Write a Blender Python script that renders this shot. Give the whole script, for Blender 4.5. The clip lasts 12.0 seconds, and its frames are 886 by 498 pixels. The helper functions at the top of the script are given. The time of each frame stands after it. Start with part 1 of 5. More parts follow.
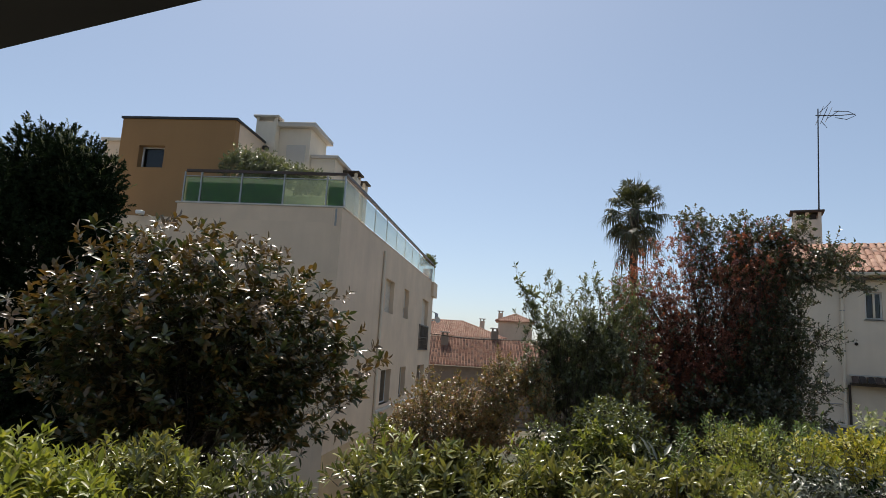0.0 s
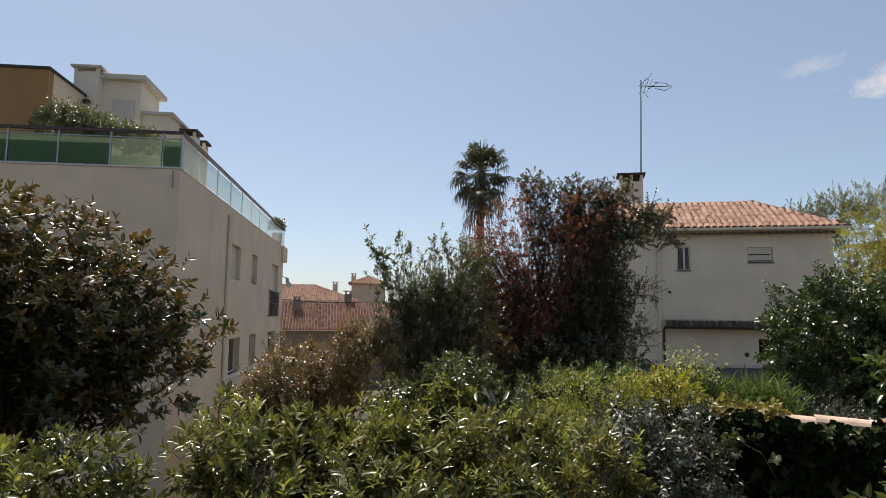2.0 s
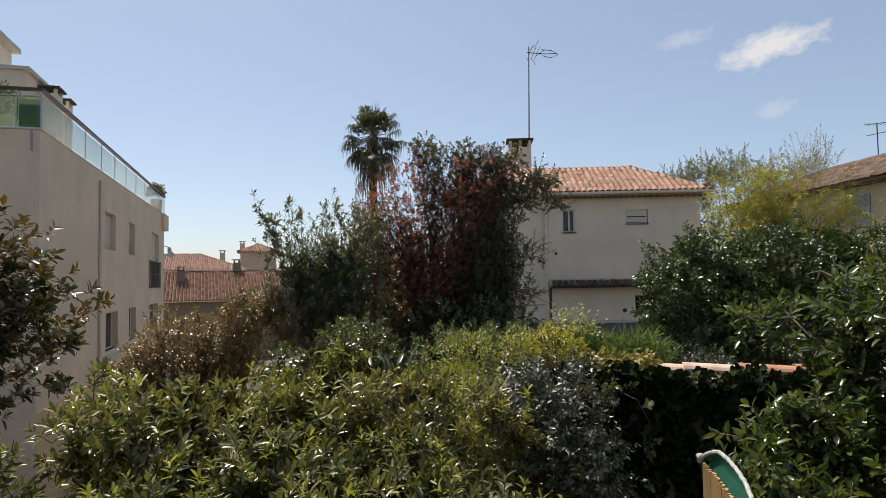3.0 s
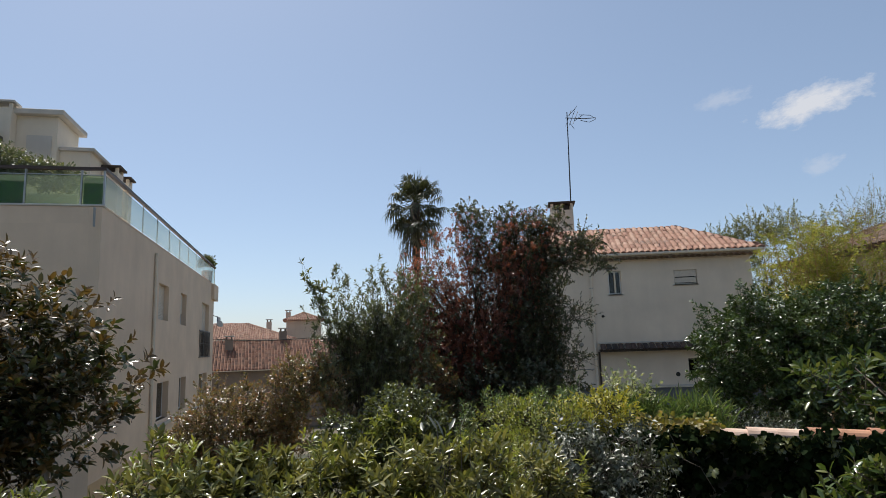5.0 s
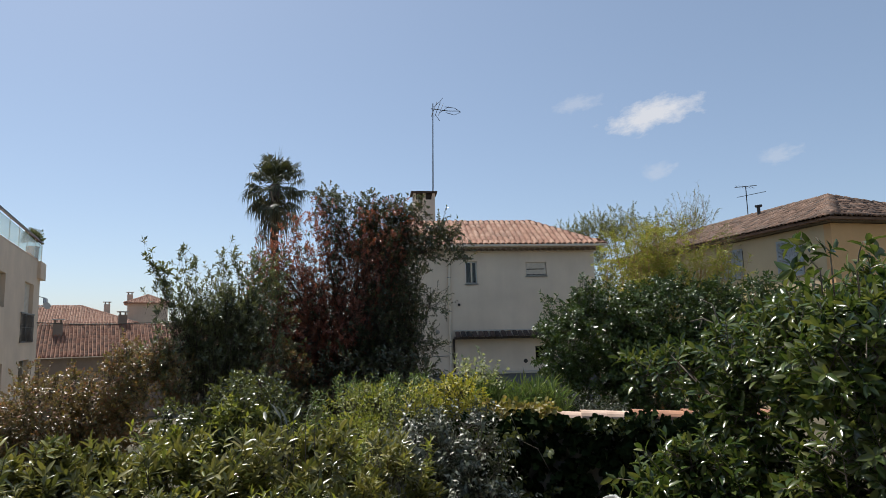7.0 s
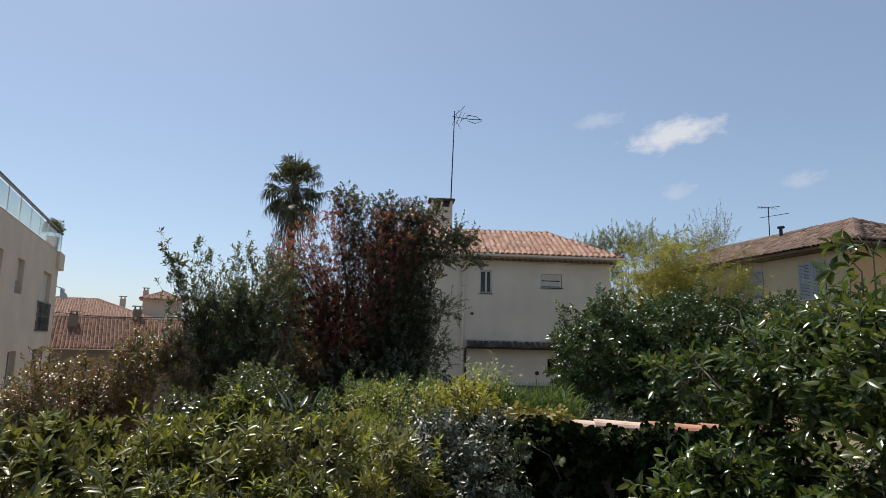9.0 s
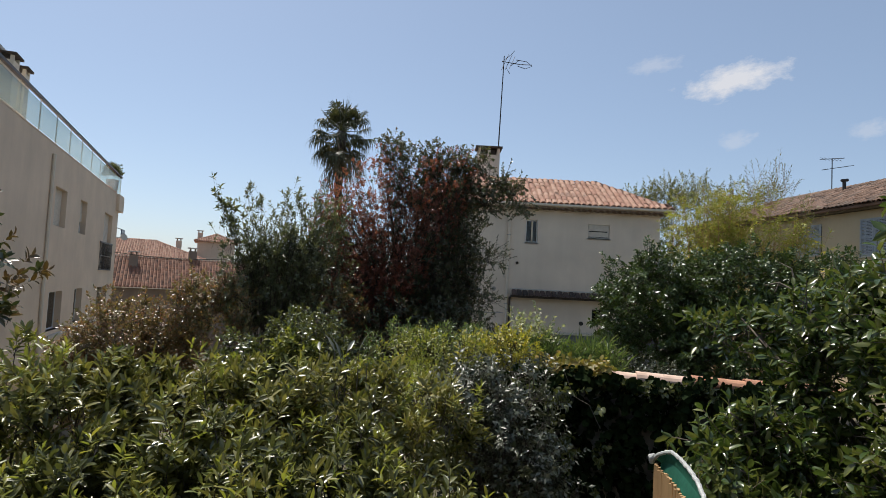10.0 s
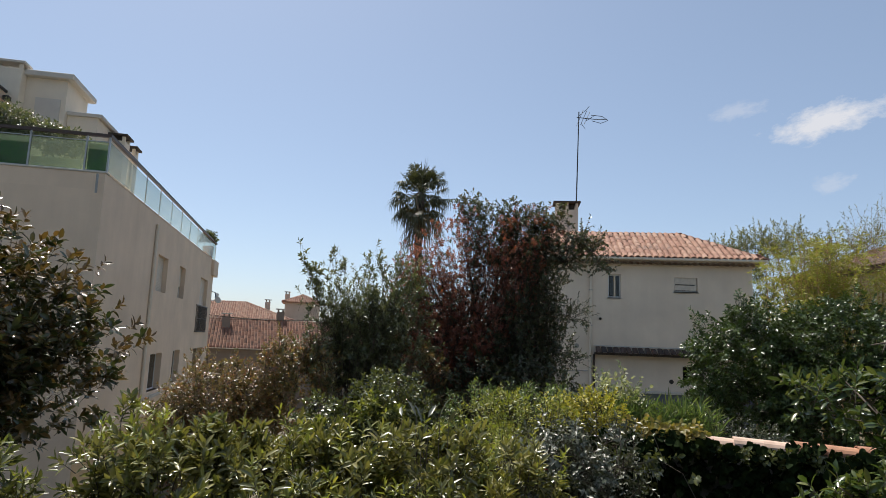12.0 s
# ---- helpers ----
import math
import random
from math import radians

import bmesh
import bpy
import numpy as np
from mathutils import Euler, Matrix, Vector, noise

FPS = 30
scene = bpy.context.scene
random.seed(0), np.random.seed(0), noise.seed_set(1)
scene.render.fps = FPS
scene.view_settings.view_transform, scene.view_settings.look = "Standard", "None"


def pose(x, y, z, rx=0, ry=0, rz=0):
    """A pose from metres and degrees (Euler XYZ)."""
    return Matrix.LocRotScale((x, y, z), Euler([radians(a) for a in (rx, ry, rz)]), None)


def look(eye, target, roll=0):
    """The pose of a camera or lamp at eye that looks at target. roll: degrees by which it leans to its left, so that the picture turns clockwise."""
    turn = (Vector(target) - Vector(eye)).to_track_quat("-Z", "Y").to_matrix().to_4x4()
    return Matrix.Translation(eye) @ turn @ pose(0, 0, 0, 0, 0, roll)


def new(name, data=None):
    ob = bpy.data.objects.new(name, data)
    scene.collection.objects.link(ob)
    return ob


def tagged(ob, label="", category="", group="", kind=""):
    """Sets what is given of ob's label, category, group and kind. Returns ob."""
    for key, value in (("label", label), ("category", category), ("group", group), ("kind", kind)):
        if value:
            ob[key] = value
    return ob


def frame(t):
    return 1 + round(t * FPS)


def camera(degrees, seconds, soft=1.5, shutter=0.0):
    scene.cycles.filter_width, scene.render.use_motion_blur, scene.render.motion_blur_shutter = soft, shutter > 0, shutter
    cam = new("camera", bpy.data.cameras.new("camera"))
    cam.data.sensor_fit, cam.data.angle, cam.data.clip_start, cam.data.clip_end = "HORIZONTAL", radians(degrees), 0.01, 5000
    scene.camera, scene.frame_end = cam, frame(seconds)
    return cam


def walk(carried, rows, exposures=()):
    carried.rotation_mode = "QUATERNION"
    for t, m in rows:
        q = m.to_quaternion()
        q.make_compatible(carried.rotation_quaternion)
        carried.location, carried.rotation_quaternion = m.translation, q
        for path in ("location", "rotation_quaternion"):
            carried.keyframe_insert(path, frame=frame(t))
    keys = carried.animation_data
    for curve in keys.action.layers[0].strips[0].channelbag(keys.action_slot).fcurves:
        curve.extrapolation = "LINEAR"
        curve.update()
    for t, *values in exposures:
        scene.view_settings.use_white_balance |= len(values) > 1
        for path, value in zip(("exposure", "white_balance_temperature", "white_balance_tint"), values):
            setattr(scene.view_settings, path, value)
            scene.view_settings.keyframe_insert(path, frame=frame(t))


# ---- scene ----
# ---- camera ----
cam = camera(69.73, 12.0, soft=0.45)
PATH = [
    (0, (-0.057, -0.033, 3.054), 25.719, 8.931, 3.517),
    (0.5, (-0.046, -0.059, 3.055), 25.774, 8.759, 1.865),
    (1, (-0.029, -0.054, 3.052), 21.614, 7.895, 1.632),
    (1.5, (-0.026, -0.053, 3.047), 17.511, 6.541, 1.451),
    (2, (-0.002, -0.056, 3.048), 12.271, 6.025, 0.728),
    (2.5, (0.008, -0.062, 3.032), 6.604, 5.267, -0.648),
    (3, (0.006, -0.033, 3.042), 2.708, 2.886, -0.912),
    (3.2, (0.015, -0.031, 3.045), 0.869, 4.151, 0.015),
    (4.8, (-0.043, -0.051, 3.011), 5.273, 8.581, -1.677),
    (5, (-0.042, -0.046, 3.017), 6.411, 8.875, -1.754),
    (5.5, (-0.039, -0.035, 3.022), 8.467, 8.678, -1.129),
    (6, (-0.024, -0.026, 3.016), 4.954, 9.449, 1.047),
    (6.5, (0.022, -0.004, 3.023), -5.021, 8.465, -1.437),
    (7, (0.019, -0.004, 3.019), -6.020, 7.380, -1.278),
    (7.2, (0.017, -0.004, 3.019), -5.188, 7.182, -0.526),
    (8.8, (0.011, 0.141, 2.902), -3.337, 8.569, 1.763),
    (9, (0.014, 0.149, 2.901), -4.643, 8.336, 1.468),
    (9.5, (0.022, 0.134, 2.921), -5.762, 7.547, 2.673),
    (10, (0.018, 0.117, 2.919), -0.677, 3.478, 2.909),
    (10.5, (0.005, 0.099, 2.921), 0.994, 2.287, 2.639),
    (11, (0.013, 0.077, 2.892), 2.951, 6.761, 2.104),
    (11.5, (0.024, 0.063, 2.902), 4.353, 7.315, 3.223),
    (12, (0.031, 0.060, 2.970), 6.728, 8.222, 2.247),
]


def heading(eye, left, up, lean):
    """Camera pose from eye, degrees turned left of +y, degrees up, and roll."""
    m = Euler((radians(90 + up), 0, radians(left)), "XYZ").to_matrix().to_4x4()
    return Matrix.Translation(eye) @ m @ pose(0, 0, 0, 0, 0, lean)


walk(cam, [(t, heading(e, a, p, ro)) for t, e, a, p, ro in PATH],
     exposures=[(0.0, 0.12, 6680, 11.1), (1.5, 0.13, 6760, 11.6), (2.5, 0.18, 6900, 12.6), (3.0, 0.22, 6900, 12.6), (5.0, 0.08, 6450, 10.5), (7.0, 0.1, 6450, 10.5), (9.5, 0.1, 6450, 10.5), (10.0, 0.12, 6530, 11.1), (10.5, 0.28, 6700, 12.1), (11.0, 0.36, 6700, 12.1), (12.0, 0.18, 6570, 11.1)])

# ---- world and sun ----
SUN_LEFT, SUN_UP = 36.0, 61.0
world = bpy.data.worlds.new("sky")
scene.world = world
world.use_nodes = True
wn = world.node_tree
sky = wn.nodes.new("ShaderNodeTexSky")
sky.sky_type = "NISHITA"
sky.sun_disc = False
sky.sun_elevation = radians(SUN_UP)
sky.sun_rotation = radians(-SUN_LEFT)
sky.air_density, sky.dust_density, sky.ozone_density = 0.85, 0.9, 2.2
back = wn.nodes["Background"]
back.inputs["Strength"].default_value = 0.123
soften = wn.nodes.new("ShaderNodeHueSaturation")
soften.inputs["Saturation"].default_value = 0.93
soften.inputs["Hue"].default_value = 0.494
haze = wn.nodes.new("ShaderNodeMix")
haze.data_type = "RGBA"
haze.inputs[0].default_value = 0.25
haze.inputs[7].default_value = (2.95, 3.6, 4.75, 1)
wn.links.new(sky.outputs["Color"], haze.inputs[6])
wn.links.new(haze.outputs[2], soften.inputs["Color"])
wn.links.new(soften.outputs["Color"], back.inputs["Color"])

sun = new("sun", bpy.data.lights.new("sun", "SUN"))
sun.data.energy, sun.data.angle, sun.data.color = 5.0, radians(0.5), (1.0, 0.95, 0.87)
sd = Vector((-math.sin(radians(SUN_LEFT)) * math.cos(radians(SUN_UP)), math.cos(radians(SUN_LEFT)) * math.cos(radians(SUN_UP)), math.sin(radians(SUN_UP))))
sun.matrix_world = look(sd * 60, (0, 0, 0))


# ---- materials ----
def node_mat(name):
    m = bpy.data.materials.new(name)
    m.use_nodes = True
    nt = m.node_tree
    return m, nt, nt.nodes["Principled BSDF"]


def noise_tex(nt, scale, detail=5.0, rough=0.6, stretch=None):
    co = nt.nodes.new("ShaderNodeTexCoord")
    n = nt.nodes.new("ShaderNodeTexNoise")
    n.inputs["Scale"].default_value, n.inputs["Detail"].default_value, n.inputs["Roughness"].default_value = scale, detail, rough
    src = co.outputs["Object"]
    if stretch:
        mp = nt.nodes.new("ShaderNodeMapping")
        mp.inputs["Scale"].default_value = stretch
        nt.links.new(src, mp.inputs["Vector"])
        src = mp.outputs["Vector"]
    nt.links.new(src, n.inputs["Vector"])
    return n.outputs["Fac"]


def ramp(nt, fac, stops):
    r = nt.nodes.new("ShaderNodeValToRGB")
    e = r.color_ramp.elements
    while len(e) < len(stops):
        e.new(0.5)
    for el, (p, c) in zip(e, stops):
        el.position, el.color = p, (*c, 1)
    nt.links.new(fac, r.inputs["Fac"])
    return r.outputs["Color"]


def mix_col(nt, fac, a, b, mode="MIX"):
    n = nt.nodes.new("ShaderNodeMix")
    n.data_type, n.blend_type = "RGBA", mode
    for sock, v in ((n.inputs[0], fac), (n.inputs[6], a), (n.inputs[7], b)):
        if isinstance(v, (int, float)):
            sock.default_value = v
        elif isinstance(v, tuple):
            sock.default_value = (*v, 1)
        else:
            nt.links.new(v, sock)
    return n.outputs[2]


def bump(nt, bsdf, height, strength, dist):
    b = nt.nodes.new("ShaderNodeBump")
    b.inputs["Strength"].default_value, b.inputs["Distance"].default_value = strength, dist
    nt.links.new(height, b.inputs["Height"])
    nt.links.new(b.outputs["Normal"], bsdf.inputs["Normal"])


def shade(c, k):
    return tuple(min(1.0, v * k) for v in c)


def plaster(name, col, stain=0.14, grain=45.0, rough=0.9):
    """Rendered wall: broad stains, rain streaks down it and a fine grain."""
    m, nt, b = node_mat(name)
    broad = noise_tex(nt, 0.5, 6)
    streak = noise_tex(nt, 1.0, 5, 0.65, (2.2, 2.2, 0.16))
    fine = noise_tex(nt, grain, 3)
    c = ramp(nt, broad, [(0.3, shade(col, 1 - stain)), (0.7, shade(col, 1 + stain * 0.4))])
    c2 = ramp(nt, streak, [(0.42, (0.80, 0.79, 0.77)), (0.60, (1, 1, 1))])
    c = mix_col(nt, 0.16, c, c2, "MULTIPLY")
    c3 = ramp(nt, fine, [(0.3, (0.93, 0.93, 0.93)), (0.7, (1, 1, 1))])
    nt.links.new(mix_col(nt, 0.8, c, c3, "MULTIPLY"), b.inputs["Base Color"])
    b.inputs["Roughness"].default_value = rough
    bump(nt, b, fine, 0.25, 0.004)
    return m


def painted(name, col, rough=0.5, metal=0.0, var=0.12, scale=9.0):
    m, nt, b = node_mat(name)
    n = noise_tex(nt, scale, 5)
    nt.links.new(ramp(nt, n, [(0.3, shade(col, 1 - var)), (0.7, shade(col, 1 + var))]), b.inputs["Base Color"])
    b.inputs["Roughness"].default_value, b.inputs["Metallic"].default_value = rough, metal
    bump(nt, b, n, 0.1, 0.002)
    return m


def tile_mat(name, cols, island=True):
    """Fired clay: each tile its own tone, with lichen and soot."""
    m, nt, b = node_mat(name)
    if island:
        g = nt.nodes.new("ShaderNodeNewGeometry")
        rnd = g.outputs["Random Per Island"]
    else:
        g = nt.nodes.new("ShaderNodeObjectInfo")
        rnd = g.outputs["Random"]
    c = ramp(nt, rnd, [(i / (len(cols) - 1), k) for i, k in enumerate(cols)])
    stain = noise_tex(nt, 3.0, 6)
    c = mix_col(nt, 0.6, c, ramp(nt, stain, [(0.35, (0.55, 0.50, 0.45)), (0.6, (1, 1, 1))]), "MULTIPLY")
    fine = noise_tex(nt, 40, 3)
    nt.links.new(mix_col(nt, 0.5, c, ramp(nt, fine, [(0.3, (0.8, 0.8, 0.8)), (0.7, (1, 1, 1))]), "MULTIPLY"), b.inputs["Base Color"])
    b.inputs["Roughness"].default_value = 0.85
    bump(nt, b, fine, 0.3, 0.004)
    return m


def leaf_mat(name, cols, rough=0.42, through_light=0.35, gloss=0.5, single=False):
    """Leaf: tone by leaf, a broad drift over the plant, gloss on top and light passing through."""
    m, nt, b = node_mat(name)
    if single:
        g = nt.nodes.new("ShaderNodeObjectInfo")
        rnd = g.outputs["Random"]
    else:
        g = nt.nodes.new("ShaderNodeNewGeometry")
        rnd = g.outputs["Random Per Island"]
    c = ramp(nt, rnd, [(i / (len(cols) - 1), k) for i, k in enumerate(cols)])
    drift = noise_tex(nt, 1.3, 3)
    c = mix_col(nt, 0.7, c, ramp(nt, drift, [(0.3, (0.72, 0.76, 0.70)), (0.7, (1.12, 1.08, 1.0))]), "MULTIPLY")
    nt.links.new(c, b.inputs["Base Color"])
    b.inputs["Roughness"].default_value = rough
    b.inputs["Specular IOR Level"].default_value = gloss
    tr = nt.nodes.new("ShaderNodeBsdfTranslucent")
    nt.links.new(mix_col(nt, 1.0, c, (1.25, 1.25, 0.68), "MULTIPLY"), tr.inputs["Color"])
    mx = nt.nodes.new("ShaderNodeMixShader")
    mx.inputs["Fac"].default_value = through_light
    nt.links.new(b.outputs["BSDF"], mx.inputs[1])
    nt.links.new(tr.outputs["BSDF"], mx.inputs[2])
    nt.links.new(mx.outputs["Shader"], nt.nodes["Material Output"].inputs["Surface"])
    return m


def bark(name, col):
    m, nt, b = node_mat(name)
    n = noise_tex(nt, 14, 6, 0.65, (1, 1, 0.25))
    nt.links.new(ramp(nt, n, [(0.3, shade(col, 0.5)), (0.7, shade(col, 1.3))]), b.inputs["Base Color"])
    b.inputs["Roughness"].default_value = 0.9
    bump(nt, b, n, 0.6, 0.02)
    return m


def glass_mat(name, col, rough=0.03, clear=0.92):
    m, nt, b = node_mat(name)
    b.inputs["Base Color"].default_value = (*col, 1)
    b.inputs["Roughness"].default_value = rough
    b.inputs["IOR"].default_value = 1.45
    b.inputs["Transmission Weight"].default_value = clear
    return m


M = {}
M["apt"] = plaster("apartment_plaster", (0.77, 0.60, 0.445))
M["brown"] = plaster("brown_plaster", (0.36, 0.20, 0.085), 0.08)
M["cream"] = plaster("cream_plaster", (0.76, 0.67, 0.54))
M["slab"] = plaster("slab_concrete", (0.58, 0.54, 0.48))
M["villa"] = plaster("villa_plaster", (0.77, 0.66, 0.53))
M["yellow"] = plaster("yellow_plaster", (0.60, 0.475, 0.295), 0.10)
M["orange"] = plaster("orange_ochre_plaster", (0.70, 0.43, 0.21), 0.10)
# brown wall, darkened further for the shade below the eaves
M["far_shade"] = plaster("shaded_brown_far_wall", (0.24, 0.19, 0.15))
M["ochre"] = plaster("ochre_base_paint", (0.66, 0.47, 0.27))
M["band"] = plaster("grey_blue_low_wall", (0.13, 0.14, 0.16))
M["far"] = plaster("far_plaster", (0.62, 0.50, 0.38))
M["white"] = painted("white_paint", (0.72, 0.71, 0.68), 0.6)
M["dark_metal"] = painted("dark_metal", (0.035, 0.032, 0.03), 0.45, 0.3)
M["grey_metal"] = painted("grey_metal", (0.35, 0.35, 0.34), 0.4, 0.7)
M["zinc"] = painted("zinc", (0.30, 0.30, 0.29), 0.5, 0.5)
M["shutter"] = painted("blue_grey_shutter", (0.34, 0.37, 0.39), 0.6)
M["awning_blue"] = painted("awning_blue_canvas", (0.09, 0.11, 0.16), 0.8)
M["rail_brown"] = painted("brown_rail_paint", (0.055, 0.032, 0.024), 0.5)
M["roller"] = painted("roller_shutter", (0.60, 0.53, 0.44), 0.6)
M["glass"] = glass_mat("window_glass", (0.10, 0.12, 0.12))
# black that stands for the darkness of the rooms
M["interior"] = painted("unlit_room", (0.012, 0.011, 0.010), 0.9)
M["concrete"] = plaster("garden_wall_concrete", (0.38, 0.36, 0.33), 0.25)
# near black: the shade under the overhang is in the colour
M["soffit"] = painted("soffit_shade", (0.005, 0.005, 0.005), 0.85)
M["reed"] = tile_mat("reed_cane", [(0.34, 0.20, 0.08), (0.46, 0.29, 0.13), (0.25, 0.14, 0.06)])
M["green_edge"] = painted("green_canvas", (0.02, 0.16, 0.10), 0.7, 0, 0.25, 20)
M["green_mat"] = painted("green_mat", (0.035, 0.15, 0.02), 0.8, 0, 0.45, 5)
M["frayed"] = painted("frayed_white_edge", (0.40, 0.41, 0.39), 0.8, 0, 0.3, 60)
CLAY = [(0.40, 0.205, 0.135), (0.46, 0.26, 0.18), (0.51, 0.32, 0.23), (0.33, 0.165, 0.11), (0.44, 0.24, 0.165)]
M["clay"] = tile_mat("clay_tiles", CLAY)
M["clay_single"] = tile_mat("clay_tile_single", CLAY, False)
M["clay_old"] = tile_mat("old_clay_tiles", [(0.13, 0.074, 0.048), (0.19, 0.110, 0.070), (0.27, 0.165, 0.115), (0.09, 0.060, 0.045), (0.22, 0.15, 0.108)])
M["clay_row"] = tile_mat("weathered_red_tiles", [(0.17, 0.074, 0.046), (0.25, 0.112, 0.068), (0.33, 0.17, 0.11), (0.12, 0.060, 0.043), (0.27, 0.15, 0.10)])
M["clay_eave"] = tile_mat("eave_clay_tiles", [(0.42, 0.30, 0.21), (0.48, 0.36, 0.27), (0.38, 0.27, 0.19)])
M["clay_dark"] = tile_mat("dark_old_tiles", [(0.075, 0.05, 0.04), (0.11, 0.07, 0.055), (0.05, 0.04, 0.035)])
M["clay_pale"] = tile_mat("pale_coping_tile", [(0.72, 0.52, 0.40), (0.66, 0.47, 0.36)], False)
M["clay_red"] = tile_mat("red_coping_tile", [(0.52, 0.27, 0.155), (0.45, 0.22, 0.13)], False)
M["petal"] = painted("red_petal", (0.55, 0.03, 0.02), 0.5)
M["bark"] = bark("grey_bark", (0.16, 0.13, 0.10))
M["bark_dark"] = bark("dark_bark", (0.06, 0.045, 0.035))
M["palm_bark"] = bark("palm_trunk", (0.085, 0.062, 0.044))


def tinted_glass(name="green_tinted_glass", clear=0.87, tint=(0.78, 0.88, 0.84, 1)):
    """Green-tinted balustrade glass: part clear, part pale scattering."""
    m, nt, b = node_mat(name)
    b.inputs["Base Color"].default_value = (0.55, 0.64, 0.62, 1)
    b.inputs["Roughness"].default_value = 0.12
    tr = nt.nodes.new("ShaderNodeBsdfTranslucent")
    tr.inputs["Color"].default_value = (0.62, 0.66, 0.66, 1)
    cl = nt.nodes.new("ShaderNodeBsdfTransparent")
    cl.inputs["Color"].default_value = tint
    m1, m2 = nt.nodes.new("ShaderNodeMixShader"), nt.nodes.new("ShaderNodeMixShader")
    m1.inputs["Fac"].default_value = 0.55
    m2.inputs["Fac"].default_value = clear
    nt.links.new(b.outputs["BSDF"], m1.inputs[1])
    nt.links.new(tr.outputs["BSDF"], m1.inputs[2])
    nt.links.new(m1.outputs["Shader"], m2.inputs[1])
    nt.links.new(cl.outputs["BSDF"], m2.inputs[2])
    nt.links.new(m2.outputs["Shader"], nt.nodes["Material Output"].inputs["Surface"])
    return m


# side panes: extra pale scatter stands for the sky they reflect
M["green_glass"] = tinted_glass(clear=0.70, tint=(0.86, 0.92, 0.89, 1))
M["green_glass_front"] = tinted_glass("deep_green_glass", 0.86, (0.74, 0.84, 0.64, 1))


def ground_mat():
    m, nt, b = node_mat("garden_soil")
    n = noise_tex(nt, 0.35, 7)
    f = noise_tex(nt, 12, 5)
    c = ramp(nt, n, [(0.35, (0.04, 0.05, 0.02)), (0.5, (0.10, 0.085, 0.05)), (0.66, (0.20, 0.17, 0.12))])
    nt.links.new(mix_col(nt, 0.6, c, ramp(nt, f, [(0.3, (0.6, 0.6, 0.6)), (0.7, (1.1, 1.1, 1.1))]), "MULTIPLY"), b.inputs["Base Color"])
    b.inputs["Roughness"].default_value = 0.95
    bump(nt, b, f, 0.5, 0.03)
    return m


# ---- building helpers ----
def empty(name, m, label, category, group="", kind=""):
    ob = new(name)
    ob.matrix_world = m
    ob.empty_display_size = 0.3
    return tagged(ob, label, category, group, kind)


def finish(name, bm, material, smooth=False):
    me = bpy.data.meshes.new(name)
    bm.normal_update()
    bm.to_mesh(me)
    bm.free()
    me.materials.append(material)
    if smooth:
        me.polygons.foreach_set("use_smooth", [True] * len(me.polygons))
    return me


def part(name, bm, material, parent, label="", smooth=False, m=None):
    me = bm if isinstance(bm, bpy.types.Mesh) else finish(name, bm, material, smooth)
    ob = new(name, me)
    ob.parent = parent
    if m is not None:
        ob.matrix_local = m
    if label:
        ob["label"] = label
    return ob


def thing(name, bm, material, label, category, m=None, group="", kind="", smooth=False):
    me = bm if isinstance(bm, bpy.types.Mesh) else finish(name, bm, material, smooth)
    ob = new(name, me)
    if m is not None:
        ob.matrix_world = m
    return tagged(ob, label, category, group, kind)


def box(bm, x0, x1, y0, y1, z0, z1, bev=0.0):
    v = [bm.verts.new((x, y, z)) for z in (z0, z1) for y in (y0, y1) for x in (x0, x1)]
    fs = [bm.faces.new([v[i] for i in q]) for q in ((0, 2, 3, 1), (4, 5, 7, 6), (0, 1, 5, 4), (2, 6, 7, 3), (0, 4, 6, 2), (1, 3, 7, 5))]
    if bev:
        es = list({e for f in fs for e in f.edges})
        bmesh.ops.bevel(bm, geom=es, offset=bev, segments=1, affect="EDGES")
    return bm


def B(*a, bev=0.0):
    return box(bmesh.new(), *a, bev=bev)


def tube(bm, pts, radii, seg=8, cap=True):
    """A tapered tube through the points."""
    rings = []
    n = len(pts)
    for i, (p, r) in enumerate(zip(pts, radii)):
        p = Vector(p)
        d = (Vector(pts[min(i + 1, n - 1)]) - Vector(pts[max(i - 1, 0)])).normalized()
        a = d.orthogonal().normalized() if i == 0 else (a - a.dot(d) * d).normalized()
        b = d.cross(a)
        rings.append([bm.verts.new(p + (a * math.cos(6.28319 * k / seg) + b * math.sin(6.28319 * k / seg)) * r) for k in range(seg)])
    for r0, r1 in zip(rings, rings[1:]):
        for k in range(seg):
            bm.faces.new((r0[k], r0[(k + 1) % seg], r1[(k + 1) % seg], r1[k]))
    if cap:
        bm.faces.new(rings[0][::-1])
        bm.faces.new(rings[-1])
    return bm


def TUBE(pts, radii, seg=8):
    if isinstance(radii, (int, float)):
        radii = [radii] * len(pts)
    return tube(bmesh.new(), pts, radii, seg)


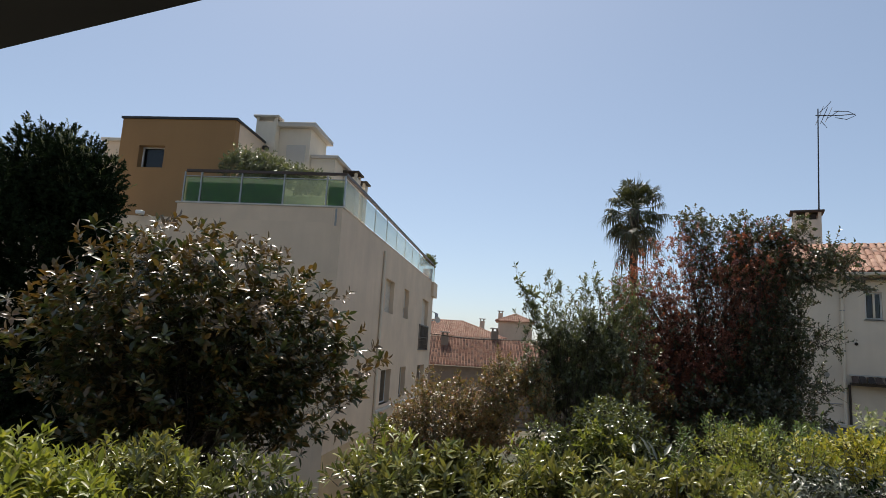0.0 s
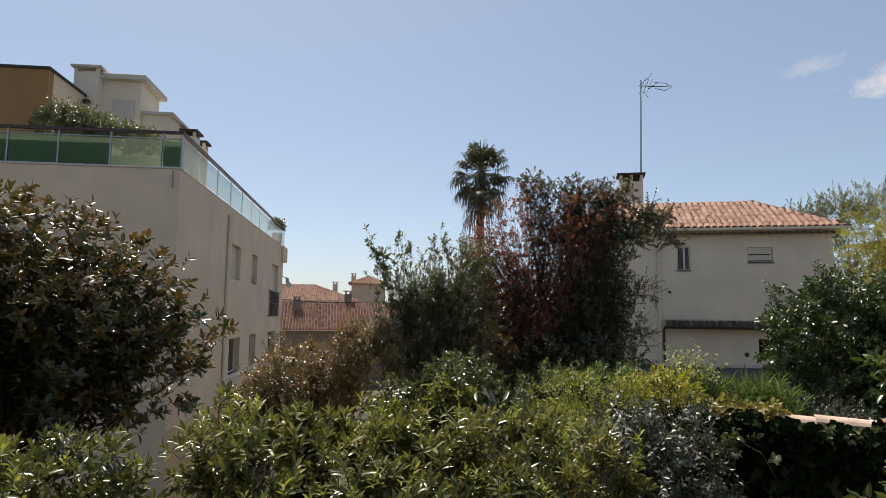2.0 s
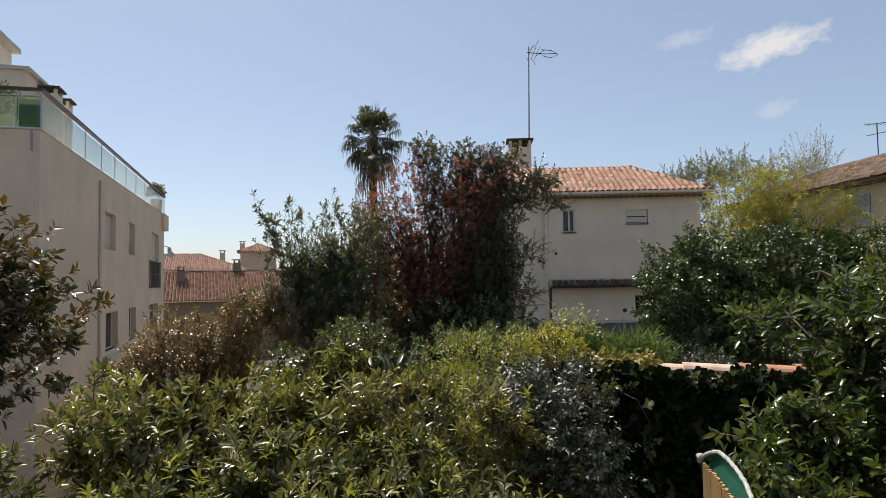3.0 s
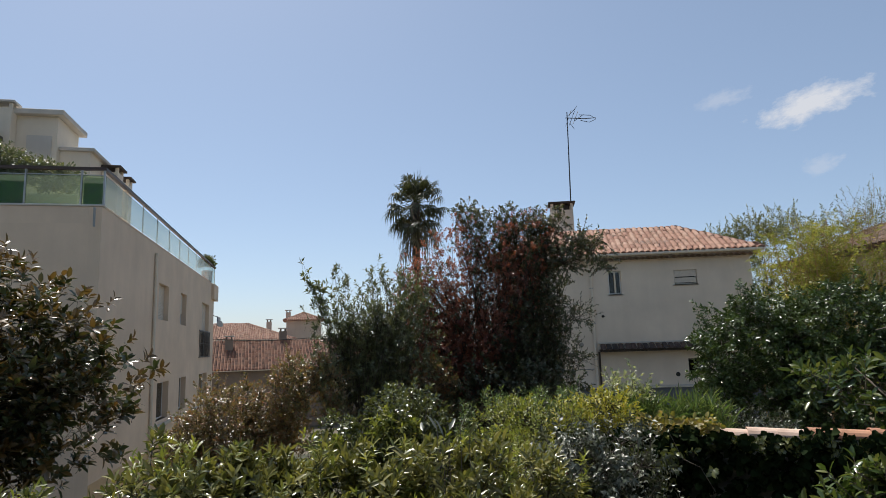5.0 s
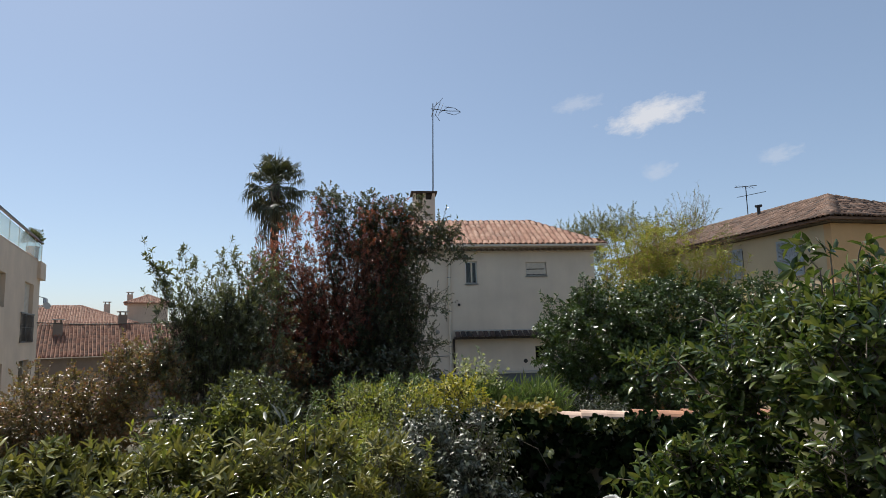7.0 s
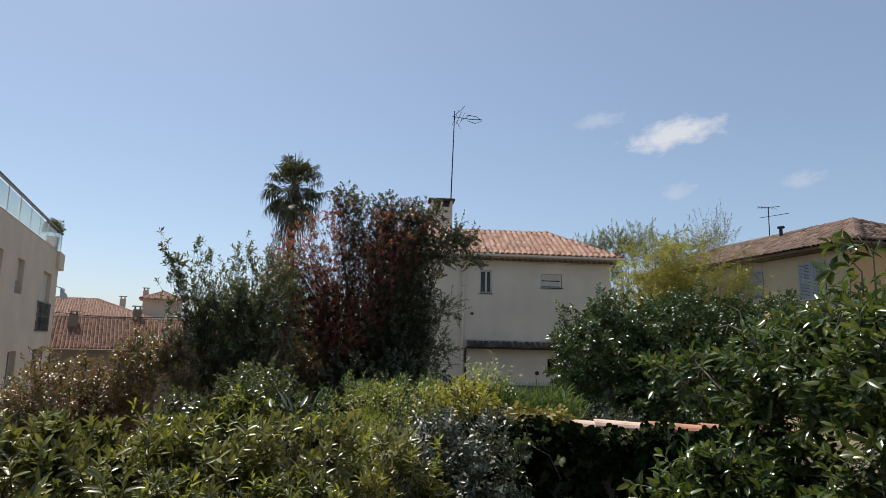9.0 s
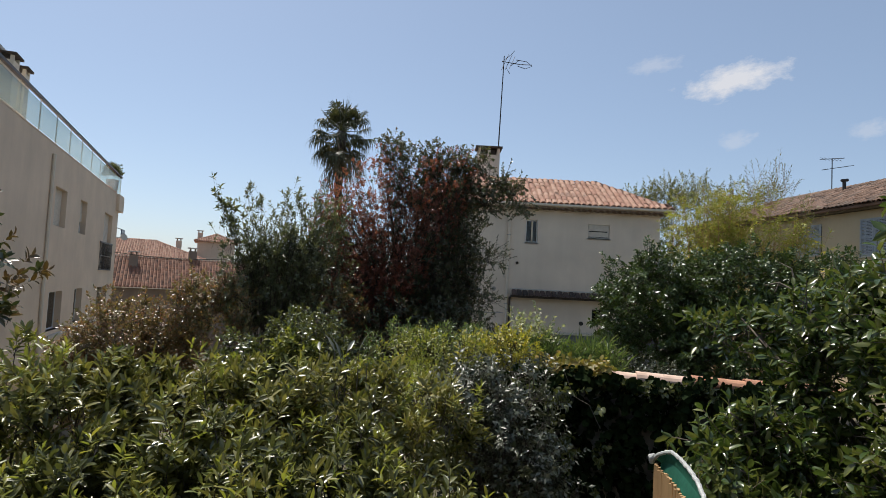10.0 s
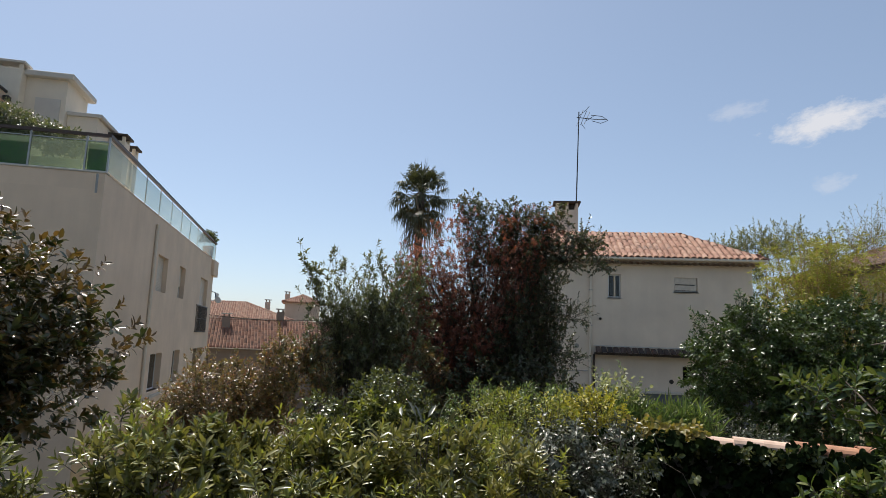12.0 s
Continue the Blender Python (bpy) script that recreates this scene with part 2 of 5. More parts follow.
def wall_panel(L, z0, z1, T, holes):
    """A wall along +x from 0 to L, outer face at y = 0, T thick, with holes (x0, x1, z0, z1) right through."""
    bm = bmesh.new()
    xs = sorted({0.0, L, *[h[0] for h in holes], *[h[1] for h in holes]})
    zs = sorted({z0, z1, *[h[2] for h in holes], *[h[3] for h in holes]})
    nx, nz = len(xs) - 1, len(zs) - 1

    def solid(i, k):
        if not (0 <= i < nx and 0 <= k < nz):
            return False
        cx, cz = (xs[i] + xs[i + 1]) / 2, (zs[k] + zs[k + 1]) / 2
        return not any(h[0] < cx < h[1] and h[2] < cz < h[3] for h in holes)

    vs = {}

    def V(x, y, z):
        return vs.setdefault((x, y, z), bm.verts.new((x, y, z)) if (x, y, z) not in vs else None)

    for i in range(nx):
        for k in range(nz):
            if not solid(i, k):
                continue
            a, b, c, d = xs[i], xs[i + 1], zs[k], zs[k + 1]
            bm.faces.new((V(a, 0, c), V(b, 0, c), V(b, 0, d), V(a, 0, d)))
            bm.faces.new((V(a, T, c), V(a, T, d), V(b, T, d), V(b, T, c)))
            if not solid(i - 1, k):
                bm.faces.new((V(a, 0, c), V(a, 0, d), V(a, T, d), V(a, T, c)))
            if not solid(i + 1, k):
                bm.faces.new((V(b, 0, c), V(b, T, c), V(b, T, d), V(b, 0, d)))
            if not solid(i, k - 1):
                bm.faces.new((V(a, 0, c), V(a, T, c), V(b, T, c), V(b, 0, c)))
            if not solid(i, k + 1):
                bm.faces.new((V(a, 0, d), V(b, 0, d), V(b, T, d), V(a, T, d)))
    return bm


def window(parent, m, w, h, sill=True, mullion=1, frame_mat="white", roller=0.0, label=""):
    """A window unit in an opening; local x along the wall, y inward, z up from the sill."""
    # near-black sheet behind the panes in place of an unlit room
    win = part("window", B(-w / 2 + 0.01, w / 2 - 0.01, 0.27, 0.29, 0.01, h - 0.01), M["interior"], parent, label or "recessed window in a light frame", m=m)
    fr = bmesh.new()
    t = 0.05
    box(fr, -w / 2, -w / 2 + t, 0.12, 0.17, 0, h)
    box(fr, w / 2 - t, w / 2, 0.12, 0.17, 0, h)
    box(fr, -w / 2 + t, w / 2 - t, 0.12, 0.17, 0, t)
    box(fr, -w / 2 + t, w / 2 - t, 0.12, 0.17, h - t, h)
    for i in range(mullion):
        x = -w / 2 + w * (i + 1) / (mullion + 1)
        box(fr, x - 0.03, x + 0.03, 0.122, 0.168, t, h - t)
    part("frame", fr, M[frame_mat], win)
    xs = [-w / 2 + t] + [-w / 2 + w * (i + 1) / (mullion + 1) for i in range(mullion)] + [w / 2 - t]
    for a, b in zip(xs, xs[1:]):
        part("pane", B(a + 0.02, b - 0.02, 0.14, 0.147, t, h - t), M["glass"], win, "dark reflecting glass")
    if sill:
        part("sill", B(-w / 2 - 0.05, w / 2 + 0.05, -0.05, 0.12, -0.05, 0.0, bev=0.008), M["slab"], win)
    if roller:
        rb = bmesh.new()
        n = max(3, int(h * roller / 0.055))
        prev = None
        for i in range(2 * n + 1):
            z = h - 0.004 - i * h * roller / (2 * n)
            y = 0.075 if i % 2 else 0.088
            row = [rb.verts.new((x, yy, z)) for yy in (y, 0.10) for x in (-w / 2 + 0.01, w / 2 - 0.01)]
            if prev:
                rb.faces.new((prev[0], row[0], row[1], prev[1]))
                rb.faces.new((prev[2], prev[3], row[3], row[2]))
                rb.faces.new((prev[0], prev[2], row[2], row[0]))
                rb.faces.new((prev[1], row[1], row[3], prev[3]))
            prev = row
        rb.faces.new((prev[0], prev[2], prev[3], prev[1]))
        part("roller_shutter", rb, M["roller"], win, "half-lowered pale roller shutter")
    return win

# ---- ground ----
def ground():
    """One sheet: garden near the camera, lower ground by the apartment block and beyond."""
    bm = bmesh.new()
    xs = [-3000, -600, -150, -60] + [-40 + 2 * i for i in range(41)] + [60, 150, 600, 3000]
    ys = [-3000, -600, -100, -30] + [-10 + 2 * i for i in range(46)] + [100, 150, 600, 3000]

    def h(x, y):
        if abs(x) > 200 or abs(y) > 200:
            return -3.0
        left = 1 / (1 + math.exp(-(-x - 7.0) / 1.2)) * (1 / (1 + math.exp(-(y - 7.5) / 1.0)))
        far = 1 / (1 + math.exp(-(y - 40) / 3))
        z = -3.0 * max(left, far) + 0.12 * noise.noise(Vector((x * 0.2, y * 0.2, 0)))
        return z
    g = [[bm.verts.new((x, y, h(x, y))) for x in xs] for y in ys]
    for j in range(len(ys) - 1):
        for i in range(len(xs) - 1):
            bm.faces.new((g[j][i], g[j][i + 1], g[j + 1][i + 1], g[j + 1][i]))
    return thing("ground", bm, ground_mat(), "dry garden soil with thin grass under the shrubs", "ground", kind="structure", smooth=True)


ground()

# ---- the terrace that the camera stands on ----
thing("wall_house", B(-6, 4, -1.75, -1.5, 0, 4.0), M["villa"], "plain rendered house wall behind the terrace", "wall", kind="structure")
thing("floor", B(-6, 4, -1.5, 0.9, 1.1, 1.35), M["slab"], "plain concrete terrace floor slab", "floor", kind="structure")
thing("terrace_support", B(-6, 4, 0.6, 0.85, -0.2, 1.1), M["concrete"], "concrete wall under the terrace slab", "wall", kind="structure")
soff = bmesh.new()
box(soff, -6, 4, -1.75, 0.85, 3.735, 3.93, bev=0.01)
thing("ceiling", soff, M["soffit"], "overhanging terrace roof edge, its shade painted near black", "ceiling", kind="structure")

# ---- apartment block ----
APT = pose(-10.68, 15.10, 0, 0, 0, 18.43)
SIDE = [("w1", 6.75, 8.45, 4.36, 5.68), ("w2", 10.8, 12.1, 4.34, 5.68), ("w3", 16.3, 18.6, 2.95, 5.70),
        ("l1", 7.0, 8.95, 0.75, 2.10), ("l2", 11.0, 12.5, 0.80, 2.14), ("l3", 15.9, 18.4, 0.80, 2.14)]


def apartment():
    a = empty("apartment_building", APT, "beige rendered apartment block with green glass roof terrace", "building")
    quarter = pose(0, 0, 0, 0, 0, 90)
    part("side_wall", wall_panel(20.3, -3.2, 6.95, 0.3, [(h[1], h[2], h[3], h[4]) for h in SIDE]), M["apt"], a, m=quarter)
    part("front_wall", wall_panel(15.7, -3.2, 6.5, 0.3, [(9.6, 10.8, 3.9, 5.2), (12.2, 13.3, 0.6, 2.0)]), M["apt"], a, m=pose(-16.0, 0, 0))
    part("parapet", B(-5.16, -0.302, 0, 0.25, 6.5, 6.95), M["apt"], a)
    part("parapet_coping", B(-5.22, 0.03, -0.03, 0.27, 6.952, 7.0, bev=0.01), M["slab"], a)
    part("side_coping", B(-0.27, 0.012, 0.272, 20.3, 6.952, 7.0, bev=0.01), M["apt"], a)
    part("back_wall", B(-16, -0.302, 20.0, 20.3, -3.2, 6.95), M["apt"], a)
    part("far_wall", B(-16.3, -16.004, 0, 20.3, -3.2, 6.5), M["apt"], a)
    part("terrace_floor", B(-15.98, -0.31, 0.31, 19.98, 6.42, 6.49), M["slab"], a)
    part("terrace_nose", B(-1.2, 0.16, 19.3, 20.9, 6.08, 6.95, bev=0.02), M["apt"], a, "rounded terrace end standing proud of the wall")
    for n, y0, y1, z0, z1 in SIDE:
        if n == "w3":
            continue
        window(a, pose(-0.09, (y0 + y1) / 2, z0, 0, 0, 90), y1 - y0, z1 - z0, sill=True, mullion=0 if n in ("w2", "l2") else 1,
               roller={"w1": 1.0, "w2": 0.62}.get(n, 0.0))
    # french window with its railing
    window(a, pose(-0.09, 17.45, 2.95, 0, 0, 90), 2.3, 2.75, sill=False, mullion=1, roller=0.52)
    bal = part("balcony_railing", B(0.02, 0.06, 15.5, 18.9, 4.22, 4.28), M["dark_metal"], a, "dark metal balcony railing with crossed bars")
    for i in range(18):
        y = 15.55 + i * 0.195
        part("bar", B(0.03, 0.05, y, y + 0.022, 2.97, 4.22), M["dark_metal"], bal)
    part("rail", B(0.02, 0.06, 15.5, 18.9, 2.93, 2.97), M["dark_metal"], bal)
    part("rail", B(0.025, 0.055, 15.5, 18.9, 3.6, 3.63), M["dark_metal"], bal)
    window(a, pose(-5.8, 0, 3.9), 1.2, 1.3)
    window(a, pose(-3.25, 0, 0.6), 1.1, 1.4)
    # downpipe and ledge on the side
    part("downpipe", TUBE([(0.06, 5.95, 6.62), (0.06, 5.95, 2.2), (0.06, 6.1, -2.9)], 0.055), M["cream"], a)
    part("ledge", B(0.002, 0.07, 6.3, 20.2, 0.52, 0.62), M["slab"], a)
    part("plinth", B(0.002, 0.014, 0.0, 20.3, -3.2, -0.05), M["ochre"], a, "ochre painted foot of the wall")
    part("overflow_pipe", TUBE([(-0.15, -0.12, 6.9), (-0.15, -0.1, 6.4)], 0.03), M["zinc"], a)
    lamp = part("wall_lamp", B(-6.35, -6.15, -0.22, -0.02, 6.52, 6.64, bev=0.02), M["white"], a, "small white flood lamp on the wall")
    part("bracket", B(-6.28, -6.22, -0.02, 0.05, 6.5, 6.53), M["dark_metal"], lamp)
    # glass balustrade
    balu = part("balustrade", B(-5.0, 0.05, 0.02, 0.12, 7.94, 8.02), M["rail_brown"], a, "dark handrail over green tinted glass")
    part("side_handrail", B(-0.05, 0.05, 0.124, 20.5, 7.94, 8.02), M["rail_brown"], balu)
    fx = [-5.05, -4.51, -3.22, -1.88, -0.55, 0.0]
    for x in fx:
        part("post", B(x - 0.02, x + 0.02, 0.04, 0.10, 7.0, 7.95), M["grey_metal"], balu)
    for x0, x1 in zip(fx, fx[1:]):
        part("glass_panel", B(x0 + 0.025, x1 - 0.025, 0.065, 0.077, 7.03, 7.80), M["green_glass_front"], balu, "green tinted glass panel")
        part("bottom_rail", B(x0 + 0.025, x1 - 0.025, 0.055, 0.09, 7.0, 7.028), M["grey_metal"], balu)
        part("top_clip", B(x0 + 0.025, x1 - 0.025, 0.058, 0.085, 7.802, 7.825), M["grey_metal"], balu)
    part("privacy_mat", B(-5.0, -1.95, 0.16, 0.19, 7.02, 7.79), M["green_mat"], balu, "green privacy mat behind the glass")
    part("privacy_mat", B(-0.52, -0.06, 0.16, 0.19, 7.02, 7.76), M["green_mat"], balu, "green privacy mat behind the glass")
    n = 10
    for i in range(n):
        y0, y1 = 0.12 + i * 20.3 / n, 0.12 + (i + 1) * 20.3 / n
        part("post", B(-0.03, -0.004, y1 - 0.01, y1 + 0.01, 7.0, 7.95), M["slab"], balu)
        part("glass_panel", B(0.0, 0.012, y0 + 0.006, y1 - 0.006, 7.03, 7.82), M["green_glass"], balu, "green tinted glass panel")
    # brown block with its window
    br = part("brown_block", wall_panel(4.15, 6.5, 10.32, 0.3, [(0.73, 1.67, 8.59, 9.37)]), M["brown"], a, "flat-roofed block rendered in ochre brown", m=pose(-8.73, 2, 0))
    window(br, pose(1.2, 0.13, 8.59), 0.94, 0.78, mullion=0, roller=0.0)
    part("block_side", B(-4.88, -4.58, 2.302, 7.0, 6.5, 10.32), M["apt"], a)
    part("block_end", B(-8.73, -8.43, 2.302, 7.0, 6.5, 10.32), M["brown"], a)
    part("block_back", B(-8.42, -4.89, 6.7, 7.0, 6.5, 10.32), M["brown"], a)
    part("block_roof", B(-8.78, -4.53, 1.95, 7.05, 10.322, 10.40), M["dark_metal"], a, "thin dark roof edge")
    # penthouse volumes
    part("penthouse", B(-4.57, -2.95, 4.85, 6.8, 6.5, 11.08), M["cream"], a, "cream rendered penthouse wall")
    part("penthouse_roof", B(-4.9, -2.72, 4.62, 6.98, 11.082, 11.27, bev=0.02), M["slab"], a, "overhanging concrete roof slab")
    part("penthouse_panel", B(-3.85, -3.1, 4.79, 4.848, 9.1, 10.4), M["slab"], a)
    part("lower_volume", B(-2.94, -1.98, 5.1, 6.8, 6.5, 9.98), M["cream"], a)
    part("lower_roof", B(-2.94, -1.85, 5.0, 6.95, 9.982, 10.1, bev=0.01), M["slab"], a)
    for x0, x1, y0, y1, z0, z1, lab in ((-5.0, -4.2, 4.45, 4.84, 6.5, 11.2, "broad rendered chimney with a flat cap"), (-1.96, -1.42, 6.3, 6.95, 6.5, 9.62, "rendered chimney with a slotted cap"),
                                        (-1.75, -1.35, 7.4, 7.9, 6.5, 9.5, "rendered chimney with a slotted cap")):
        ch = part("chimney", B(x0, x1, y0, y1, z0, z1), M["cream"], a, lab)
        part("cap", B(x0 - 0.1, x1 + 0.1, y0 - 0.1, y1 + 0.1, z1 + 0.16, z1 + 0.24, bev=0.01), M["slab" if x0 < -4 else "bark_dark"], ch)
        for px, py in ((x0, y0), (x1 - 0.1, y0), (x0, y1 - 0.1), (x1 - 0.1, y1 - 0.1)):
            part("cap_post", B(px, px + 0.1, py, py + 0.1, z1 + 0.002, z1 + 0.158), M["cream"], ch)
    part("flood_light", B(-4.52, -4.32, 4.1, 4.3, 10.0, 10.14, bev=0.02), M["dark_metal"], a, "small dark flood light on an arm")
    part("rear_block", B(-12.6, -8.75, 6.5, 12, 6.5, 10.95), M["apt"], a)
    part("rear_roof", B(-12.75, -8.7, 6.35, 12.1, 10.952, 11.08, bev=0.01), M["slab"], a)
    part("rear_band", B(-12.66, -8.752, 6.44, 6.498, 10.1, 10.22), M["slab"], a)
    part("rear_wing", B(-19.5, -12.62, 6.2, 14, -3.2, 9.5), M["apt"], a)
    part("wing_roof", B(-19.6, -12.64, 6.1, 14.1, 9.502, 9.62), M["slab"], a)
    return a


apartment()


# ---- tiled roofs ----
def barrel(w=0.21, L=0.46, up=True, seg=5, flare=0.85):
    """A half-round clay tile, along +y (up the slope), 12 mm thick at its lower lip."""
    bm = bmesh.new()
    rows = []
    for y, k in ((0.0, 1.0), (L, flare)):
        out = []
        inn = []
        for i in range(seg + 1):
            a = math.pi * i / seg
            out.append(bm.verts.new((-math.cos(a) * w / 2 * k, y, math.sin(a) * w * 0.36 * k + (0.0 if y == 0 else -0.014))))
            inn.append(bm.verts.new((-math.cos(a) * (w / 2 - 0.014) * k, y, math.sin(a) * (w * 0.36 - 0.014) * k + (0.0 if y == 0 else -0.014))))
        rows.append((out, inn))
    (o0, i0), (o1, i1) = rows
    for i in range(seg):
        bm.faces.new((o0[i], o0[i + 1], o1[i + 1], o1[i]))
        bm.faces.new((o0[i + 1], o0[i], i0[i], i0[i + 1]))
    return bm


def tile_arrays(w, L):
    bm = barrel(w, L)
    bm.verts.ensure_lookup_table()
    bm.verts.index_update()
    v = np.array([tuple(q.co) for q in bm.verts])
    f = [[q.index for q in p.verts] for p in bm.faces]
    bm.free()
    return v, f


def mesh_from(name, verts, faces, material):
    """A mesh of many copies of one piece from an n x k x 3 array and the piece's faces."""
    n, k = verts.shape[:2]
    fl = [np.array(f) for f in faces]
    sizes = np.array([len(f) for f in fl])
    one = np.concatenate(fl)
    loops = (one[None] + (np.arange(n) * k)[:, None]).ravel()
    tot = np.tile(sizes, n)
    me = bpy.data.meshes.new(name)
    me.vertices.add(n * k)
    me.vertices.foreach_set("co", verts.astype(np.float32).ravel())
    me.loops.add(len(loops))
    me.loops.foreach_set("vertex_index", loops.astype(np.int32))
    me.polygons.add(len(tot))
    me.polygons.foreach_set("loop_start", np.concatenate([[0], np.cumsum(tot)[:-1]]).astype(np.int32))
    me.polygons.foreach_set("loop_total", tot.astype(np.int32))
    me.materials.append(material)
    me.update(calc_edges=True)
    return me


rngT = np.random.default_rng(5)


def slope_tiles(o, along, up, outline, w=0.235, L=0.40, piece=(0.22, 0.47), lift=0.03):
    """Poses of tiles on a slope: o corner of the eave, along the eave, up the slope (unit), outline(s) -> height up the slope."""
    o, along, up = Vector(o), Vector(along).normalized(), Vector(up).normalized()
    nrm = along.cross(up)
    out = []
    s = w / 2
    while s < outline[0]:
        lim = outline[1](s)
        t = -0.06
        while t < lim - 0.12:
            j = rngT.normal(0, 0.006, 3)
            rot = Matrix((along, up, nrm)).transposed().to_4x4() @ pose(0, 0, 0, 2.2 + rngT.normal(0, 0.8), rngT.normal(0, 1.2), rngT.normal(0, 1.0))
            tt = min(t, max(lim - piece[1] + 0.03, -0.06))
            out.append(Matrix.Translation(o + along * (s + j[0]) + up * (tt + j[1]) + nrm * (lift + j[2])) @ rot)
            t += L
        s += w
    return out


def tiles_joined(name, mats, size, material, parent):
    v, f = tile_arrays(*size)
    vh = np.concatenate([v, np.ones((len(v), 1))], 1)
    arr = np.array([np.array(m) for m in mats])
    vs = np.einsum("nij,kj->nki", arr, vh)[:, :, :3]
    ob = part(name, mesh_from(name, vs, f, material), material, parent)
    return tagged(ob, kind="stuff")


def hip_roof(parent, L, W, rise, over, base_z, material, name="roof", singles=0, single_mat=None, tiles=True, wave=(0.235, 0.40)):
    """Hip roof over 0..L by 0..W with overhang: deck, tiles, hip and ridge tiles."""
    x0, x1, y0, y1 = -over, L + over, -over, W + over
    h = (y1 - y0) / 2
    if L < W:
        h = (x1 - x0) / 2
    e = [Vector((x0, y0, base_z)), Vector((x1, y0, base_z)), Vector((x1, y1, base_z)), Vector((x0, y1, base_z))]
    if L >= W:
        r0, r1 = Vector((x0 + h, (y0 + y1) / 2, base_z + rise)), Vector((x1 - h, (y0 + y1) / 2, base_z + rise))
    else:
        r0, r1 = Vector(((x0 + x1) / 2, y0 + h, base_z + rise)), Vector(((x0 + x1) / 2, y1 - h, base_z + rise))
    bm = bmesh.new()
    v = [bm.verts.new(p) for p in e] + [bm.verts.new(r0), bm.verts.new(r1)]
    lo = [bm.verts.new(p - Vector((0, 0, 0.08))) for p in e]
    if L >= W:
        fs = ((0, 1, 5, 4), (1, 2, 5), (2, 3, 4, 5), (3, 0, 4))
    else:
        fs = ((0, 1, 4), (1, 2, 5, 4), (2, 3, 5), (3, 0, 4, 5))
    for q in fs:
        bm.faces.new([v[i] for i in q])
    for i in range(4):
        bm.faces.new((lo[i], lo[(i + 1) % 4], v[(i + 1) % 4], v[i]))
    bm.faces.new(lo[::-1])
    roof = part(name, bm, material, parent, "hipped roof of half-round clay tiles")
    if not tiles:
        return roof
    sl = math.hypot(h, rise)
    mats = []
    for i in range(4):
        a, b = e[i], e[(i + 1) % 4]
        al = (b - a).normalized()
        inw = Vector((-al.y, al.x, 0))
        up = (inw * h + Vector((0, 0, rise))).normalized()
        length = (b - a).length
        mats.append(slope_tiles(a, al, up, (length, lambda s, length=length: sl * min(1.0, s / h, (length - s) / h)), *wave))
    front = mats[0]
    if singles:
        me = finish("roof_tile", barrel(0.22, 0.47), single_mat)
        for m in front[:singles]:
            part("roof_tile", me, single_mat, roof, m=m)
        rest = front[singles:]
    else:
        rest = front
    tiles_joined("tiling", rest + [m for q in mats[1:] for m in q], (0.22, 0.47), material, roof)
    # hips and ridge
    rid = []
    for p, q in ((e[0], r0), (e[1], r0 if L < W else r1), (e[2], r1), (e[3], r1 if L < W else r0), (r0, r1)):
        d = q - p
        n = int(d.length / 0.36)
        if n < 1:
            continue
        al = d.normalized()
        side = al.cross(Vector((0, 0, 1))).normalized()
        nr = side.cross(al)
        for k in range(n):
            rid.append(Matrix.Translation(p + al * (k * d.length / n) + nr * 0.035) @ Matrix((side, al, nr)).transposed().to_4x4() @ Matrix.Diagonal((1, 1.15, 0.42, 1)))
    tiles_joined("ridge_tiling", rid, (0.25, 0.44), material, roof)
    return roof


def genoise(parent, length, m, material):
    """A row of half-round tiles under the eave."""
    mats = [m @ pose(0.12 + i * 0.24, 0, 0, 0, 0, 0) for i in range(int(length / 0.24))]
    return tiles_joined("eave_tiling", mats, (0.20, 0.34), material, parent)


